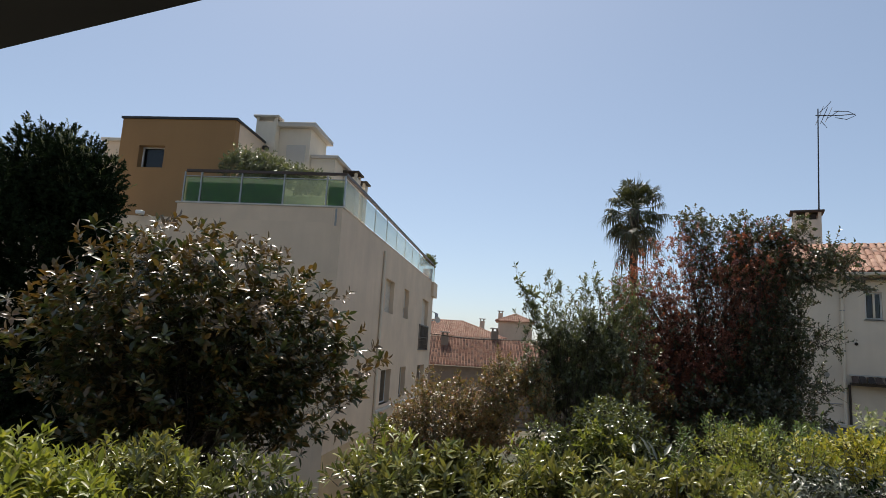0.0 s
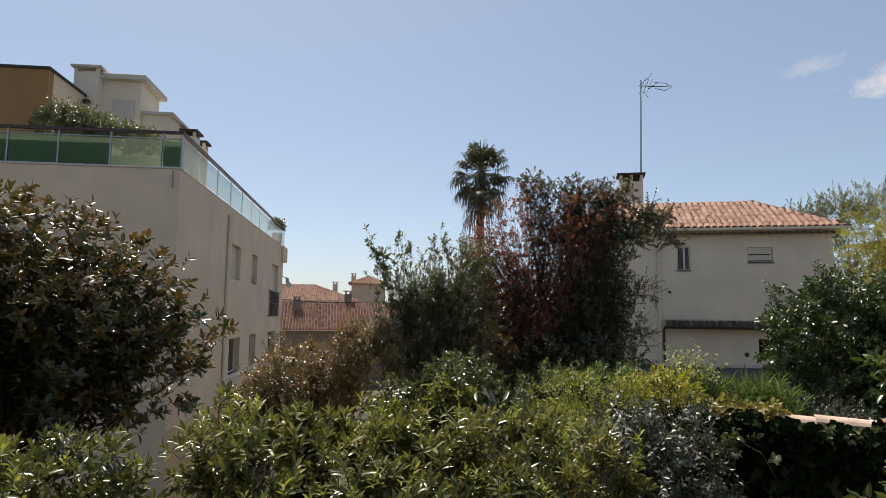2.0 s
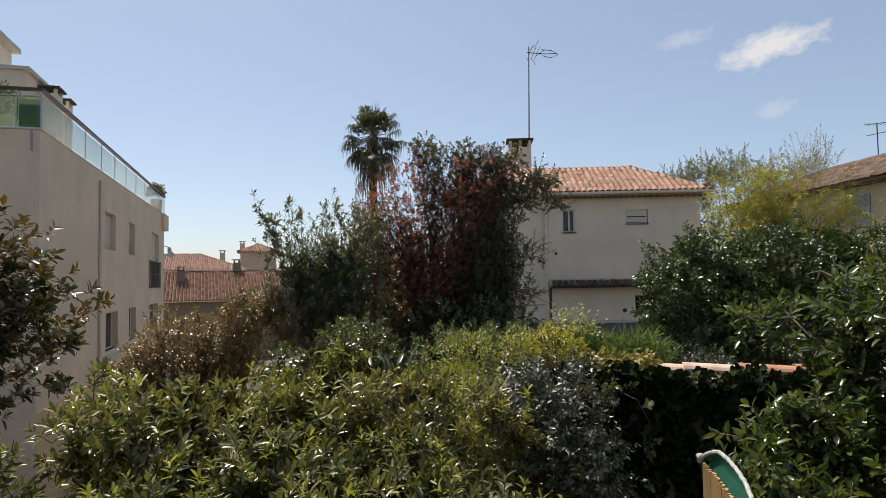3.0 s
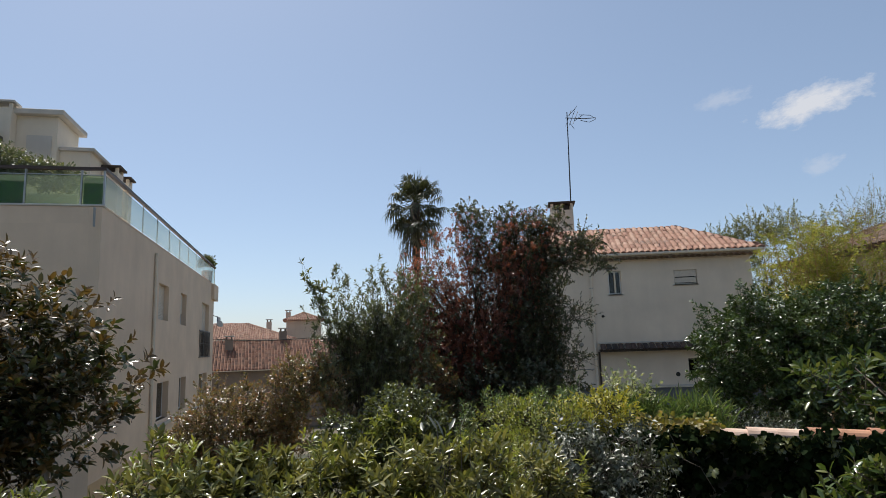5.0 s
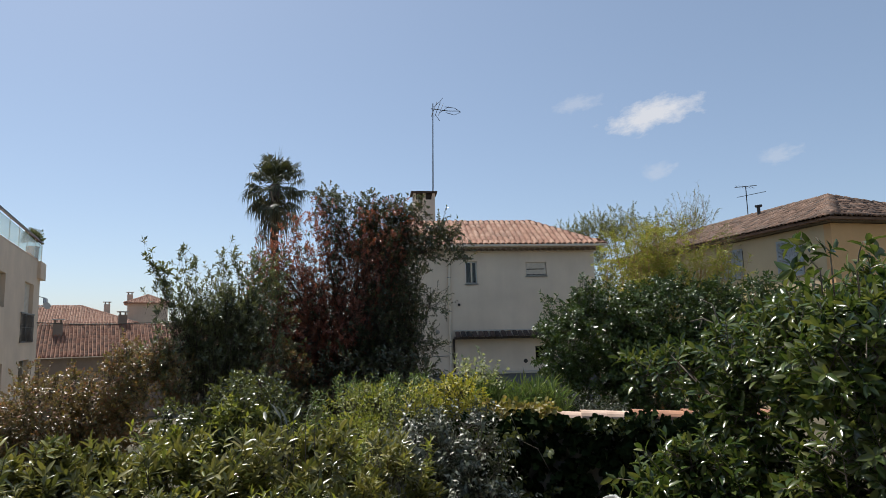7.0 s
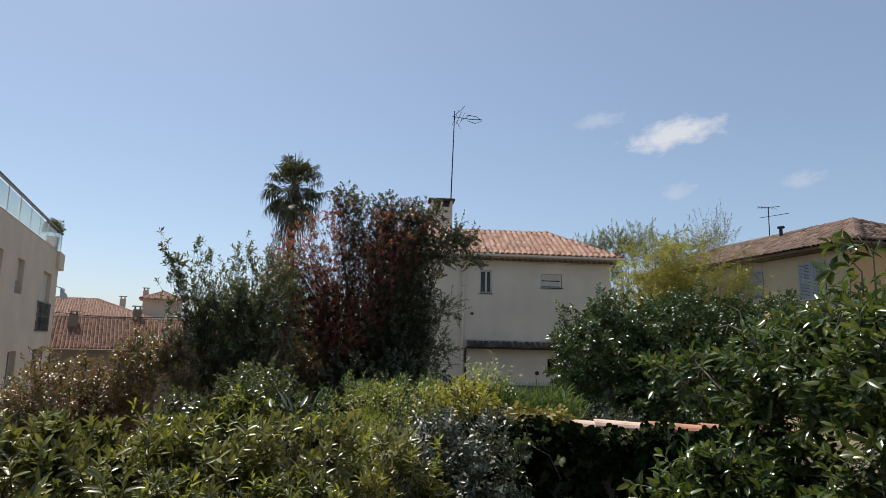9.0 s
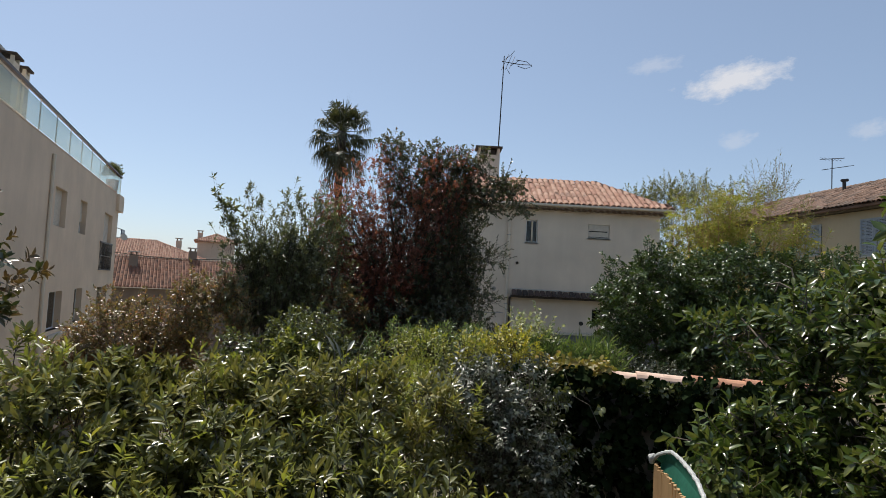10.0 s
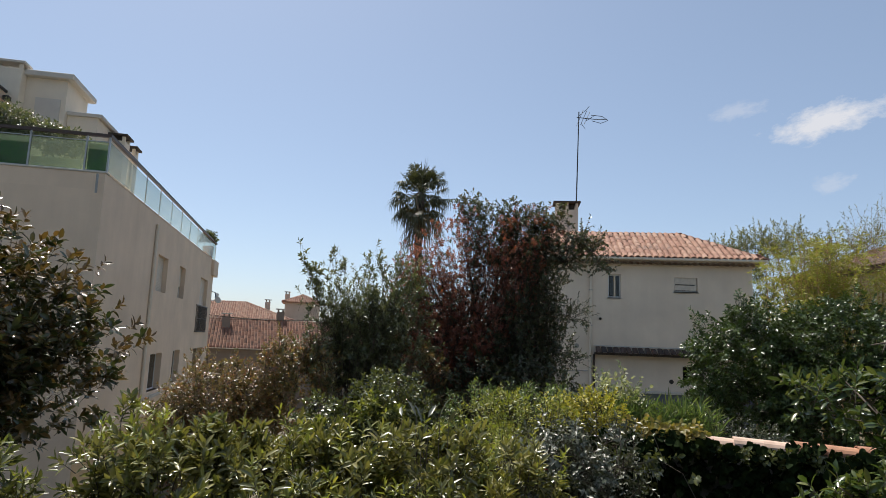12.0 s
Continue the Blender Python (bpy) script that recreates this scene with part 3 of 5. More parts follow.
# ---- villa behind the plum tree ----
def villa():
    v = empty("villa", pose(-0.6, 26.0, 0), "beige rendered villa with clay tile roof and aerial", "house")
    L, W = 9.78, 4.3
    holes = [(4.27, 4.77, 4.95, 5.88), (6.83, 7.71, 5.25, 5.81), (7.10, 7.9, 1.73, 2.34)]
    part("front_wall", wall_panel(L, -0.3, 6.25, 0.3, holes), M["villa"], v)
    part("side_wall", wall_panel(W - 0.302, -0.3, 6.25, 0.3, []), M["villa"], v, m=pose(L, 0.302, 0, 0, 0, 90))
    part("side_wall", B(0, 0.3, 0.302, W, -0.3, 6.25), M["villa"], v)
    part("back_wall", B(0.302, L - 0.302, W - 0.3, W, -0.3, 6.25), M["villa"], v)
    part("cornice", B(-0.12, L + 0.12, -0.12, W + 0.12, 6.252, 6.30), M["villa"], v)
    genoise(v, L + 0.6, pose(-0.3, -0.40, 6.285) @ Matrix.Diagonal((1, 1, 1.35, 1)), M["clay_eave"])
    part("eave_board", B(-0.30, L + 0.30, -0.30, W + 0.30, 6.385, 6.43), M["cream"], v)
    hip_roof(v, L, W, 1.37, 0.42, 6.52, M["clay"], singles=300, single_mat=M["clay_single"])
    gut = part("gutter", TUBE([(-0.4, -0.46, 6.47), (L + 0.42, -0.46, 6.47)], 0.06), M["cream"], v)
    w1 = window(v, pose(4.52, 0, 4.95), 0.5, 0.93, mullion=0)
    part("open_sash", B(-0.02, 0.04, 0.02, 0.13, 0.05, 0.88), M["cream"], w1, "pale window sash standing ajar")
    part("ledge", B(-0.27, 0.27, -0.05, -0.003, -0.05, -0.003), M["slab"], w1, "dark stone ledge")
    w2 = window(v, pose(7.27, 0, 5.25), 0.88, 0.56, mullion=0)
    part("upper_blind", B(-0.42, 0.42, 0.05, 0.10, 0.30, 0.555), M["roller"], w2, "pale blind lowered over the upper half")
    part("lower_blind", B(-0.42, 0.42, 0.052, 0.098, 0.06, 0.26), M["roller"], w2)
    part("ledge", B(-0.45, 0.45, -0.05, -0.003, -0.05, -0.003), M["slab"], w2, "dark stone ledge")
    window(v, pose(7.5, 0, 1.73), 0.8, 0.61, mullion=1, sill=False, frame_mat="dark_metal")
    pipe = part("downpipe", TUBE([(3.35, -0.35, 6.36), (3.45, -0.10, 6.1), (3.58, -0.07, 5.8), (3.58, -0.07, 1.6), (3.58, -0.07, 0.0)], 0.055), M["cream"], v)
    for z in (5.2, 3.8, 2.4):
        part("bracket", B(3.51, 3.65, -0.12, -0.002, z, z + 0.03), M["zinc"], pipe)
    part("vent", TUBE([(3.06, 0.02, 2.99), (3.06, -0.03, 2.99)], 0.09, 14), M["concrete"], v)
    part("vent", TUBE([(6.67, 0.02, 1.75), (6.67, -0.03, 1.75)], 0.085, 14), M["dark_metal"], v)
    lampb = part("wall_lamp", TUBE([(3.96, -0.02, 4.12), (3.96, -0.09, 4.08)], [0.03, 0.06], 10), M["dark_metal"], v)
    part("cable", TUBE([(1.2, -0.02, 2.02), (2.5, -0.02, 2.0), (3.5, -0.02, 2.03)], 0.016, 5), M["zinc"], v)
    part("pipe", TUBE([(3.72, -0.06, 2.7), (3.74, -0.06, 0.2)], 0.04, 8), M["bark_dark"], v)
    # lean-to strip of old tiles along the wall
    part("lean_to", B(3.74, L, -0.42, -0.002, 2.68, 2.77), M["bark_dark"], v, "narrow lean-to roof of dark old tiles")
    mats = slope_tiles((3.74, -0.44, 2.78), (1, 0, 0), (0, 0.90, 0.42), (L - 3.74, lambda s: 0.20), lift=0.005)
    mats = [q @ Matrix.Diagonal((1, 1, 0.5, 1)) for q in mats]
    tiles_joined("lean_to_tiling", mats, (0.22, 0.47), M["clay_dark"], v)
    part("flashing", B(3.72, L, -0.05, -0.003, 3.0, 3.05), M["slab"], v)
    part("lower_band", B(0, L, -0.35, -0.003, -0.3, 1.28), M["band"], v, "grey-blue low wall along the foot")
    part("lower_coping", B(0, L, -0.40, -0.004, 1.282, 1.36), M["slab"], v)
    ch = part("chimney", B(2.35, 3.36, 3.1, 3.9, 6.8, 9.15), M["villa"], v, "rendered chimney under a flat dark slab")
    for x in (2.35, 2.80, 3.24):
        for y in (3.1, 3.78):
            part("cap_post", B(x, x + 0.12, y, y + 0.12, 9.152, 9.45), M["villa"], ch)
    part("cap", B(2.24, 3.47, 3.0, 4.0, 9.452, 9.54, bev=0.01), M["bark_dark"], ch, "dark slab cap")
    part("flue", B(2.5, 3.2, 3.25, 3.75, 9.153, 9.4), M["bark_dark"], ch)
    return v


villa()


def villa_aerial():
    a = empty("television_aerial", pose(2.78, 29.35, 9.3), "tall thin mast with a tangled television aerial", "aerial")
    part("mast", TUBE([(-0.12, 0, -1.5), (-0.08, 0, 0.3), (0, 0, 4.62)], [0.03, 0.03, 0.022], 8), M["dark_metal"], a)
    boom = part("boom", TUBE([(-0.1, 0, 4.35), (0.75, 0, 4.25), (1.3, -0.1, 4.22)], 0.018, 6), M["dark_metal"], a)
    for x, dx, dz in ((0.05, 0.16, 0.42), (0.22, 0.15, 0.38), (0.38, 0.14, 0.34), (0.55, 0.22, 0.18)):
        part("element", TUBE([(x - dx, -0.1, 4.32 - dz), (x + dx, 0.1, 4.32 + dz)], 0.012, 5), M["dark_metal"], boom)
    part("reflector", TUBE([(0.55, -0.1, 4.42), (1.05, -0.1, 4.36), (1.32, -0.1, 4.16), (1.0, -0.1, 4.02), (0.6, -0.1, 4.14)], 0.015, 5), M["dark_metal"], boom)
    part("reflector", TUBE([(0.0, 0.1, 4.45), (0.35, 0.1, 4.75), (0.5, 0.1, 4.95)], 0.012, 5), M["dark_metal"], boom)
    part("element", TUBE([(0.1, 0.05, 4.1), (0.3, -0.05, 3.75)], 0.012, 5), M["dark_metal"], boom)
    return a


villa_aerial()


# ---- yellow house ----
def yellow_house():
    y = empty("yellow_house", pose(14.98, 19.35, 0, 0, 0, 7.4), "pale yellow house with grey-blue shutters and tiled roof", "house")
    W, L = 5.3, 13.0
    part("front_wall", wall_panel(W, -0.3, 6.3, 0.3, []), M["orange"], y, "gable wall in a deeper ochre than the sides")
    # side that faces the garden, its windows shut
    wins = [(1.25, 2.45, 4.72, 6.0), (4.3, 5.5, 4.85, 6.0)]
    part("side_wall", wall_panel(L - 0.302, -0.3, 6.3, 0.3, [(L - b, L - a, c, d) for a, b, c, d in wins]), M["yellow"], y, m=pose(0, L, 0, 0, 0, -90))
    part("back_wall", B(0.302, W, L - 0.3, L, -0.3, 6.3), M["yellow"], y)
    part("far_wall", B(W - 0.3, W, 0.302, L - 0.302, -0.3, 6.3), M["yellow"], y)
    # bark brown here paints the shadow band under the tile lip
    part("eave_board", B(-0.30, W + 0.30, -0.30, L + 0.30, 6.32, 6.38), M["bark"], y, "soffit board darkened for the overhang's shadow")
    hip_roof(y, W, L, 1.40, 0.45, 6.44, M["clay_old"], wave=(0.20, 0.33))
    for a, b, c, d in wins:
        w = window(y, pose(0, (a + b) / 2, c, 0, 0, -90), b - a, d - c)
        hw, hh = (b - a) / 2, d - c
        for side in (-1, 1):
            x0 = -hw if side < 0 else 0.01
            fr = bmesh.new()
            box(fr, x0, x0 + 0.07, -0.055, -0.02, 0.0, hh)
            box(fr, x0 + hw - 0.08, x0 + hw - 0.01, -0.055, -0.02, 0.0, hh)
            for z in (0.0, hh / 2 - 0.04, hh - 0.08):
                box(fr, x0 + 0.071, x0 + hw - 0.081, -0.054, -0.021, z, z + 0.08)
            sh = part("shutter", fr, M["shutter"], y, "closed grey-blue louvred shutter", m=pose(0, (a + b) / 2, c, 0, 0, -90))
            n = 22
            for i in range(n):
                z = 0.085 + i * (hh - 0.17) / n
                part("slat", B(x0 + 0.072, x0 + hw - 0.082, -0.046, -0.03, z, z + (hh - 0.17) / n * 0.72), M["shutter"], sh)
    vent = part("roof_vent", TUBE([(2.05, 5.65, 7.4), (2.05, 5.65, 8.0)], 0.07, 10), M["dark_metal"], y)
    part("cowl", TUBE([(1.92, 5.65, 8.02), (2.2, 5.65, 8.06)], 0.06, 8), M["dark_metal"], vent)
    return y


yellow_house()


def yellow_aerial():
    a = empty("roof_aerial", pose(16.9, 27.0, 7.6), "thin television aerial on the old tiled roof", "aerial")
    part("mast", TUBE([(0, 0, -0.4), (0, 0, 1.72)], 0.022, 6), M["dark_metal"], a)
    part("boom", TUBE([(-0.42, 0.2, 1.70), (0.42, -0.2, 1.72)], 0.014, 5), M["dark_metal"], a)
    part("boom", TUBE([(-0.38, 0.1, 1.22), (0.8, -0.25, 1.42)], 0.014, 5), M["dark_metal"], a)
    for i in range(5):
        x = -0.35 + i * 0.17
        part("element", TUBE([(x, -0.12, 1.6), (x, 0.25, 1.8)], 0.008, 4), M["dark_metal"], a)
    return a


yellow_aerial()


# ---- far houses ----
def far_house(m, L, W, eave, rise, name, label, mat, roof_mat, chimneys=(), wave=(0.27, 0.42)):
    h = empty(name, m, label, "house")
    part("wall", B(0, L, 0, W, -3.2, eave - 0.02), mat, h)
    hip_roof(h, L, W, rise, 0.4, eave, roof_mat, wave=wave)
    if L > 2 * W:
        part("ridge_mortar", B(W / 2, L - W / 2, W / 2 - 0.12, W / 2 + 0.12, eave + rise - 0.04, eave + rise + 0.06), M["cream"], h, "pale mortar along the ridge")
        part("eave_mortar", B(-0.4, L + 0.4, -0.45, -0.40, eave - 0.08, eave - 0.01), M["cream"], h, "pale mortar under the lowest tiles")
    for x, y, z0, z1 in chimneys:
        ch = part("chimney", B(x - 0.33, x + 0.33, y - 0.3, y + 0.3, z0, z1), M["bark"] if roof_mat is M["clay_old"] else mat, h, "chimney with a slab cap")
        part("cap", B(x - 0.44, x + 0.44, y - 0.42, y + 0.42, z1 + 0.22, z1 + 0.3), M["slab"], ch)
        part("cap_post", B(x - 0.26, x - 0.14, y - 0.25, y + 0.25, z1 + 0.002, z1 + 0.218), M["bark"], ch)
        part("cap_post", B(x + 0.14, x + 0.26, y - 0.25, y + 0.25, z1 + 0.002, z1 + 0.218), M["bark"], ch)
    return h


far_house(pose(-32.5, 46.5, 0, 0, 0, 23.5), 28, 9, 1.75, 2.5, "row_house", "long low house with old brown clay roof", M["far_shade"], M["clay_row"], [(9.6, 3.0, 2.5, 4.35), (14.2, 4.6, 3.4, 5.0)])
far_house(pose(-46, 68.5, 0, 0, 0, 22), 20, 11, 4.75, 2.2, "far_villa", "cream villa with bright terracotta hipped roof", M["far"], M["clay"], [(17.2, 5.0, 5.0, 7.1)])
far_house(pose(-30.6, 82.2, 0, 0, 0, 19), 4.6, 4.6, 7.35, 1.15, "tower_house", "square cream tower with a pyramid tile roof", M["far"], M["clay"], [(0.2, 3.2, 7.2, 8.6)])


def awning():
    a = empty("patio_awning", APT, "half-open white and blue awning on a corner balcony", "awning")
    for k in range(6):
        y0, y1 = 20.95 + k * 0.225, 20.95 + (k + 1) * 0.225 - 0.004
        bm = bmesh.new()
        lo = [bm.verts.new(p) for p in ((-1.1, y0, 5.62), (-1.1, y1, 5.62), (0.1, y1, 5.2), (0.1, y0, 5.2))]
        hi = [bm.verts.new(v.co + Vector((0, 0, 0.03))) for v in lo]
        bm.faces.new(lo[::-1])
        bm.faces.new(hi)
        for q in range(4):
            bm.faces.new((lo[q], lo[(q + 1) % 4], hi[(q + 1) % 4], hi[q]))
        part("stripe", bm, M["white" if k % 2 else "awning_blue"], a)
        part("valance", B(0.1, 0.13, y0, y1, 4.92, 5.23), M["white" if k % 2 else "awning_blue"], a)
    part("arm", TUBE([(-0.6, 21.1, 5.0), (-0.1, 21.1, 5.3)], 0.03, 6), M["grey_metal"], a)
    part("wall_bracket", B(-0.9, -0.6, 20.31, 21.15, 4.95, 5.05), M["grey_metal"], a)
    d = empty("satellite_dish", APT, "small grey satellite dish on the rear corner", "dish")
    part("arm", TUBE([(-0.1, 20.31, 4.7), (0.2, 20.9, 4.75)], 0.025, 6), M["grey_metal"], d)
    part("reflector", TUBE([(0.2, 20.9, 4.75), (0.25, 20.86, 4.77), (0.3, 20.8, 4.8)], [0.06, 0.17, 0.2], 16), M["slab"], d)
    return a


awning()

thing("overhead_cable", TUBE([(-17.0, 34.1, 3.92), (-15.2, 33.7, 3.78), (-13.4, 33.2, 3.71), (-10.35, 32.3, 3.77), (-5.5, 30.9, 4.2), (-0.55, 29.5, 5.0)], 0.018, 5), M["dark_metal"], "thin dark overhead cable sagging between two houses", "cable")

# ---- plants ----
LEAF4 = [[0, 2, 3], [0, 3, 1], [3, 2, 4], [1, 3, 4]]
LEAF8 = [[0, 2, 5], [0, 5, 1], [1, 5, 6, 3], [5, 2, 4, 6], [3, 6, 7], [6, 4, 7]]


def unit(v):
    return v / np.maximum(np.linalg.norm(v, axis=-1, keepdims=True), 1e-9)


def sprig_points(rng, lobes, n, low=-0.5, deep=0.45, clump=0.0, hollow=-0.15):
    """Points near the surface of a union of uneven ellipsoids, with their outward directions."""
    lob = np.array(lobes, float)
    wgt = (lob[:, 3] * lob[:, 4] + lob[:, 3] * lob[:, 5] + lob[:, 4] * lob[:, 5])
    pick = rng.choice(len(lob), n * 3, p=wgt / wgt.sum())
    u = unit(rng.normal(size=(n * 3, 3)))
    keep = u[:, 2] > low
    u, pick = u[keep][:n], pick[keep][:n]
    f = 1.0 - deep * rng.random(len(u)) ** 1.6
    bumpy = 1 + 0.16 * np.sin(u[:, 0] * 7 + pick) * np.sin(u[:, 1] * 6 + 2 * pick) + 0.12 * np.sin(u[:, 2] * 11 + u[:, 0] * 9 + pick)
    p = lob[pick, :3] + u * lob[pick, 3:] * (f * bumpy)[:, None]
    nr = unit(u / lob[pick, 3:])
    if clump:
        q = p * (6.283 / clump)
        w = np.sin(q[:, 0] + 1.7 * np.sin(q[:, 1] * 0.6)) + np.sin(q[:, 1] * 1.1 + 1.3 * np.sin(q[:, 2] * 0.7)) + np.sin(q[:, 2] * 0.9 + 1.5 * np.sin(q[:, 0] * 0.8))
        ok = w + rng.normal(0, 0.5, len(p)) > hollow
        p, nr = p[ok], nr[ok]
    return p, nr


def leaves_on(rng, p, nrm, k, stem, leaf, up=0.5, wild=0.5, open_base=75, open_tip=25, droop=0.15, fold=0.25, fine=False, bend=0.12, vary=0.25):
    """Leaf vertices on sprigs: k leaves along each stem that starts at p and grows outward and up."""
    n = len(p)
    s = unit(nrm * 0.8 + np.array([0, 0, up]) + wild * rng.normal(size=(n, 3)))
    a = unit(np.cross(s, rng.normal(size=(n, 3))))
    b = np.cross(s, a)
    ln = stem * (0.6 + 0.8 * rng.random(n))
    j = np.arange(k)
    fr = (j + 0.5) / k
    phi = (j * 2.39996)[None] + rng.random((n, 1)) * 6.28 + rng.normal(0, 0.25, (n, k))
    th = np.radians(open_base + (open_tip - open_base) * fr)[None] + rng.normal(0, 0.18, (n, k))
    rad = a[:, None] * np.cos(phi)[..., None] + b[:, None] * np.sin(phi)[..., None]
    base = p[:, None] + s[:, None] * (ln[:, None] * fr[None])[..., None]
    d = unit(s[:, None] * np.cos(th)[..., None] + rad * np.sin(th)[..., None] + np.array([0, 0, -droop]))
    side = unit(np.cross(d, s[:, None] + 0.25 * rng.normal(size=(n, k, 3))))
    nn = np.cross(side, d)
    size = (1 - vary + 2 * vary * rng.random((n, k)))[..., None]
    Lf, Wf = leaf[0] * size, leaf[1] * size
    if fine:
        q = [base, base + d * Lf * 0.33 + side * Wf * 0.48 + nn * Wf * fold, base + d * Lf * 0.33 - side * Wf * 0.48 + nn * Wf * fold,
             base + d * Lf * 0.72 + side * Wf * 0.42 + nn * (Wf * fold * 0.7 - Lf * bend * 0.3), base + d * Lf * 0.72 - side * Wf * 0.42 + nn * (Wf * fold * 0.7 - Lf * bend * 0.3),
             base + d * Lf * 0.32, base + d * Lf * 0.66 - nn * Lf * bend * 0.35, base + d * Lf - nn * Lf * bend]
    else:
        q = [base, base + d * Lf * 0.45 + side * Wf * 0.5 + nn * Wf * fold, base + d * Lf * 0.45 - side * Wf * 0.5 + nn * Wf * fold, base + d * Lf * 0.45, base + d * Lf - nn * Lf * bend]
    v = np.stack(q, 2)
    return v.reshape(n * k, len(q), 3), s, ln


def stems(rng, p, s, ln, back, r):
    """Thin three-sided twigs."""
    a = unit(np.cross(s, rng.normal(size=s.shape)))
    b = np.cross(s, a)
    ring = [a, -0.5 * a + 0.87 * b, -0.5 * a - 0.87 * b]
    lo, hi = p - s * back, p + s * ln[:, None]
    v = np.stack([lo + q * r for q in ring] + [hi + q * r * 0.5 for q in ring], 1)
    return v, [[0, 1, 4, 3], [1, 2, 5, 4], [2, 0, 3, 5]]


def foliage(parent, name, lobes, n, k, stem, leaf, mat, seed, label="", twig_mat=None, low=-0.5, deep=0.45, twig_r=0.004, pts=None, clump=0.0, hollow=-0.15, **kw):
    rng = np.random.default_rng(seed)
    p, nrm = pts if pts is not None else sprig_points(rng, lobes, n, low, deep, clump, hollow)
    v, s, ln = leaves_on(rng, p, nrm, k, stem, leaf, **kw)
    fc = LEAF8 if kw.get("fine") else LEAF4
    ob = part(name, mesh_from(name, v, fc, mat), mat, parent, label)
    tagged(ob, kind="stuff")
    if twig_mat is not None:
        tv, tf = stems(rng, p, s, ln, stem * 0.8, twig_r)
        tagged(part("brushwood", mesh_from("brushwood", tv, tf, twig_mat), twig_mat, parent), kind="stuff")
    return ob


def shoots(parent, name, base, spread, tips, n, per, leaf, mat, seed, label="", start=0.3, bow=1.3, k=8, stem=0.1, loose=0.07, r=0.007, wood="bark_dark", **kw):
    """Many upright shoots that fan out from one foot to the tips, with leafy sprigs along each."""
    rng = np.random.default_rng(seed)
    lob = np.array(tips, float)
    vol = lob[:, 3] * lob[:, 5]
    pick = rng.choice(len(lob), n, p=vol / vol.sum())
    end = lob[pick, :3] + unit(rng.normal(size=(n, 3))) * rng.random((n, 1)) ** 0.33 * lob[pick, 3:]
    foot = np.array(base) + rng.normal(size=(n, 3)) * np.array(spread)
    sway = rng.normal(0, 0.09, (n, 3)) * [1, 1, 0.2]

    def at(q):
        w = np.stack([q ** bow, q ** bow, q], -1)
        return foot[:, None] + (end - foot)[:, None] * w + sway[:, None] * np.sin(q * 6.0)[..., None]

    q = start + (1 - start) * rng.random((n, per)) ** 0.85
    q[:, 0] = 1.0
    p = at(q)
    tan = unit(at(np.minimum(q + 0.03, 1.03)) - at(q - 0.03))
    p = (p + rng.normal(0, loose, p.shape)).reshape(-1, 3)
    out = unit(tan.reshape(-1, 3) + rng.normal(0, 0.6, p.shape))
    ob = foliage(parent, name, None, 0, k, stem, leaf, mat, seed + 1, label, M[wood], pts=(p, out), twig_r=0.003, **kw)
    nodes = at(np.tile(np.linspace(0, 1, 7), (n, 1)))
    ring = np.array([(1, 0, 0), (-0.5, 0.87, 0), (-0.5, -0.87, 0)])
    thick = r * np.array([2.2, 1.7, 1.3, 1.0, 0.8, 0.55, 0.25])
    v = (nodes[:, :, None] + ring[None, None] * thick[None, :, None, None]).reshape(n, 21, 3)
    f = [[3 * a + b, 3 * a + (b + 1) % 3, 3 * a + 3 + (b + 1) % 3, 3 * a + 3 + b] for a in range(6) for b in range(3)]
    tagged(part("shoot_wood", mesh_from("shoot_wood", v, f, M[wood]), M[wood], parent), kind="stuff")
    return ob


def limbs(parent, base, fork, tips, r, mat, seed=1, name="trunk", seg=9):
    """A leaning tapered trunk and a limb to each tip."""
    rg = random.Random(seed)
    base, fork = Vector(base), Vector(fork)
    mid = (base + fork) / 2 + Vector((rg.uniform(-0.1, 0.1), rg.uniform(-0.1, 0.1), 0))
    part(name, TUBE([base - Vector((0, 0, 0.2)), base + Vector((0, 0, 0.15)), mid, fork], [r * 1.35, r * 1.1, r * 0.9, r * 0.75], seg), mat, parent, smooth=True)
    for t in tips:
        t = Vector(t)
        m1 = fork.lerp(t, 0.4) + Vector((rg.uniform(-0.15, 0.15), rg.uniform(-0.15, 0.15), rg.uniform(0.0, 0.2)))
        m2 = fork.lerp(t, 0.75) + Vector((rg.uniform(-0.1, 0.1), rg.uniform(-0.1, 0.1), rg.uniform(0, 0.15)))
        part("limb", TUBE([fork - Vector((0, 0, 0.08)), m1, m2, t], [r * 0.6, r * 0.42, r * 0.26, r * 0.08], 7), mat, parent, smooth=True)


def single_leaf(mat, L, W):
    """One leaf of its own along +x, folded on its midrib and bent at the tip."""
    v = np.array([(0, 0, 0), (0.3 * L, 0.46 * W, 0.2 * W), (0.3 * L, -0.46 * W, 0.2 * W), (0.68 * L, 0.36 * W, 0.1 * W), (0.68 * L, -0.36 * W, 0.1 * W), (0.32 * L, 0, 0), (0.66 * L, 0, -0.02 * L), (L, 0, -0.1 * L)])
    return mesh_from("leaf", v[None], LEAF8, mat)


def lone_leaves(parent, lobes, n, mat, L, W, seed):
    """Leaves that stand out singly at the outside of a plant."""
    rng = np.random.default_rng(seed)
    p, nr = sprig_points(rng, lobes, n, 0.0, 0.04)
    me = single_leaf(mat, L, W)
    for q, d in zip(p, nr):
        d = unit(d + rng.normal(0, 0.5, 3))
        m = Vector(d).to_track_quat("X", "Z").to_matrix().to_4x4()
        part("leaf", me, mat, parent, m=Matrix.Translation(q) @ m)


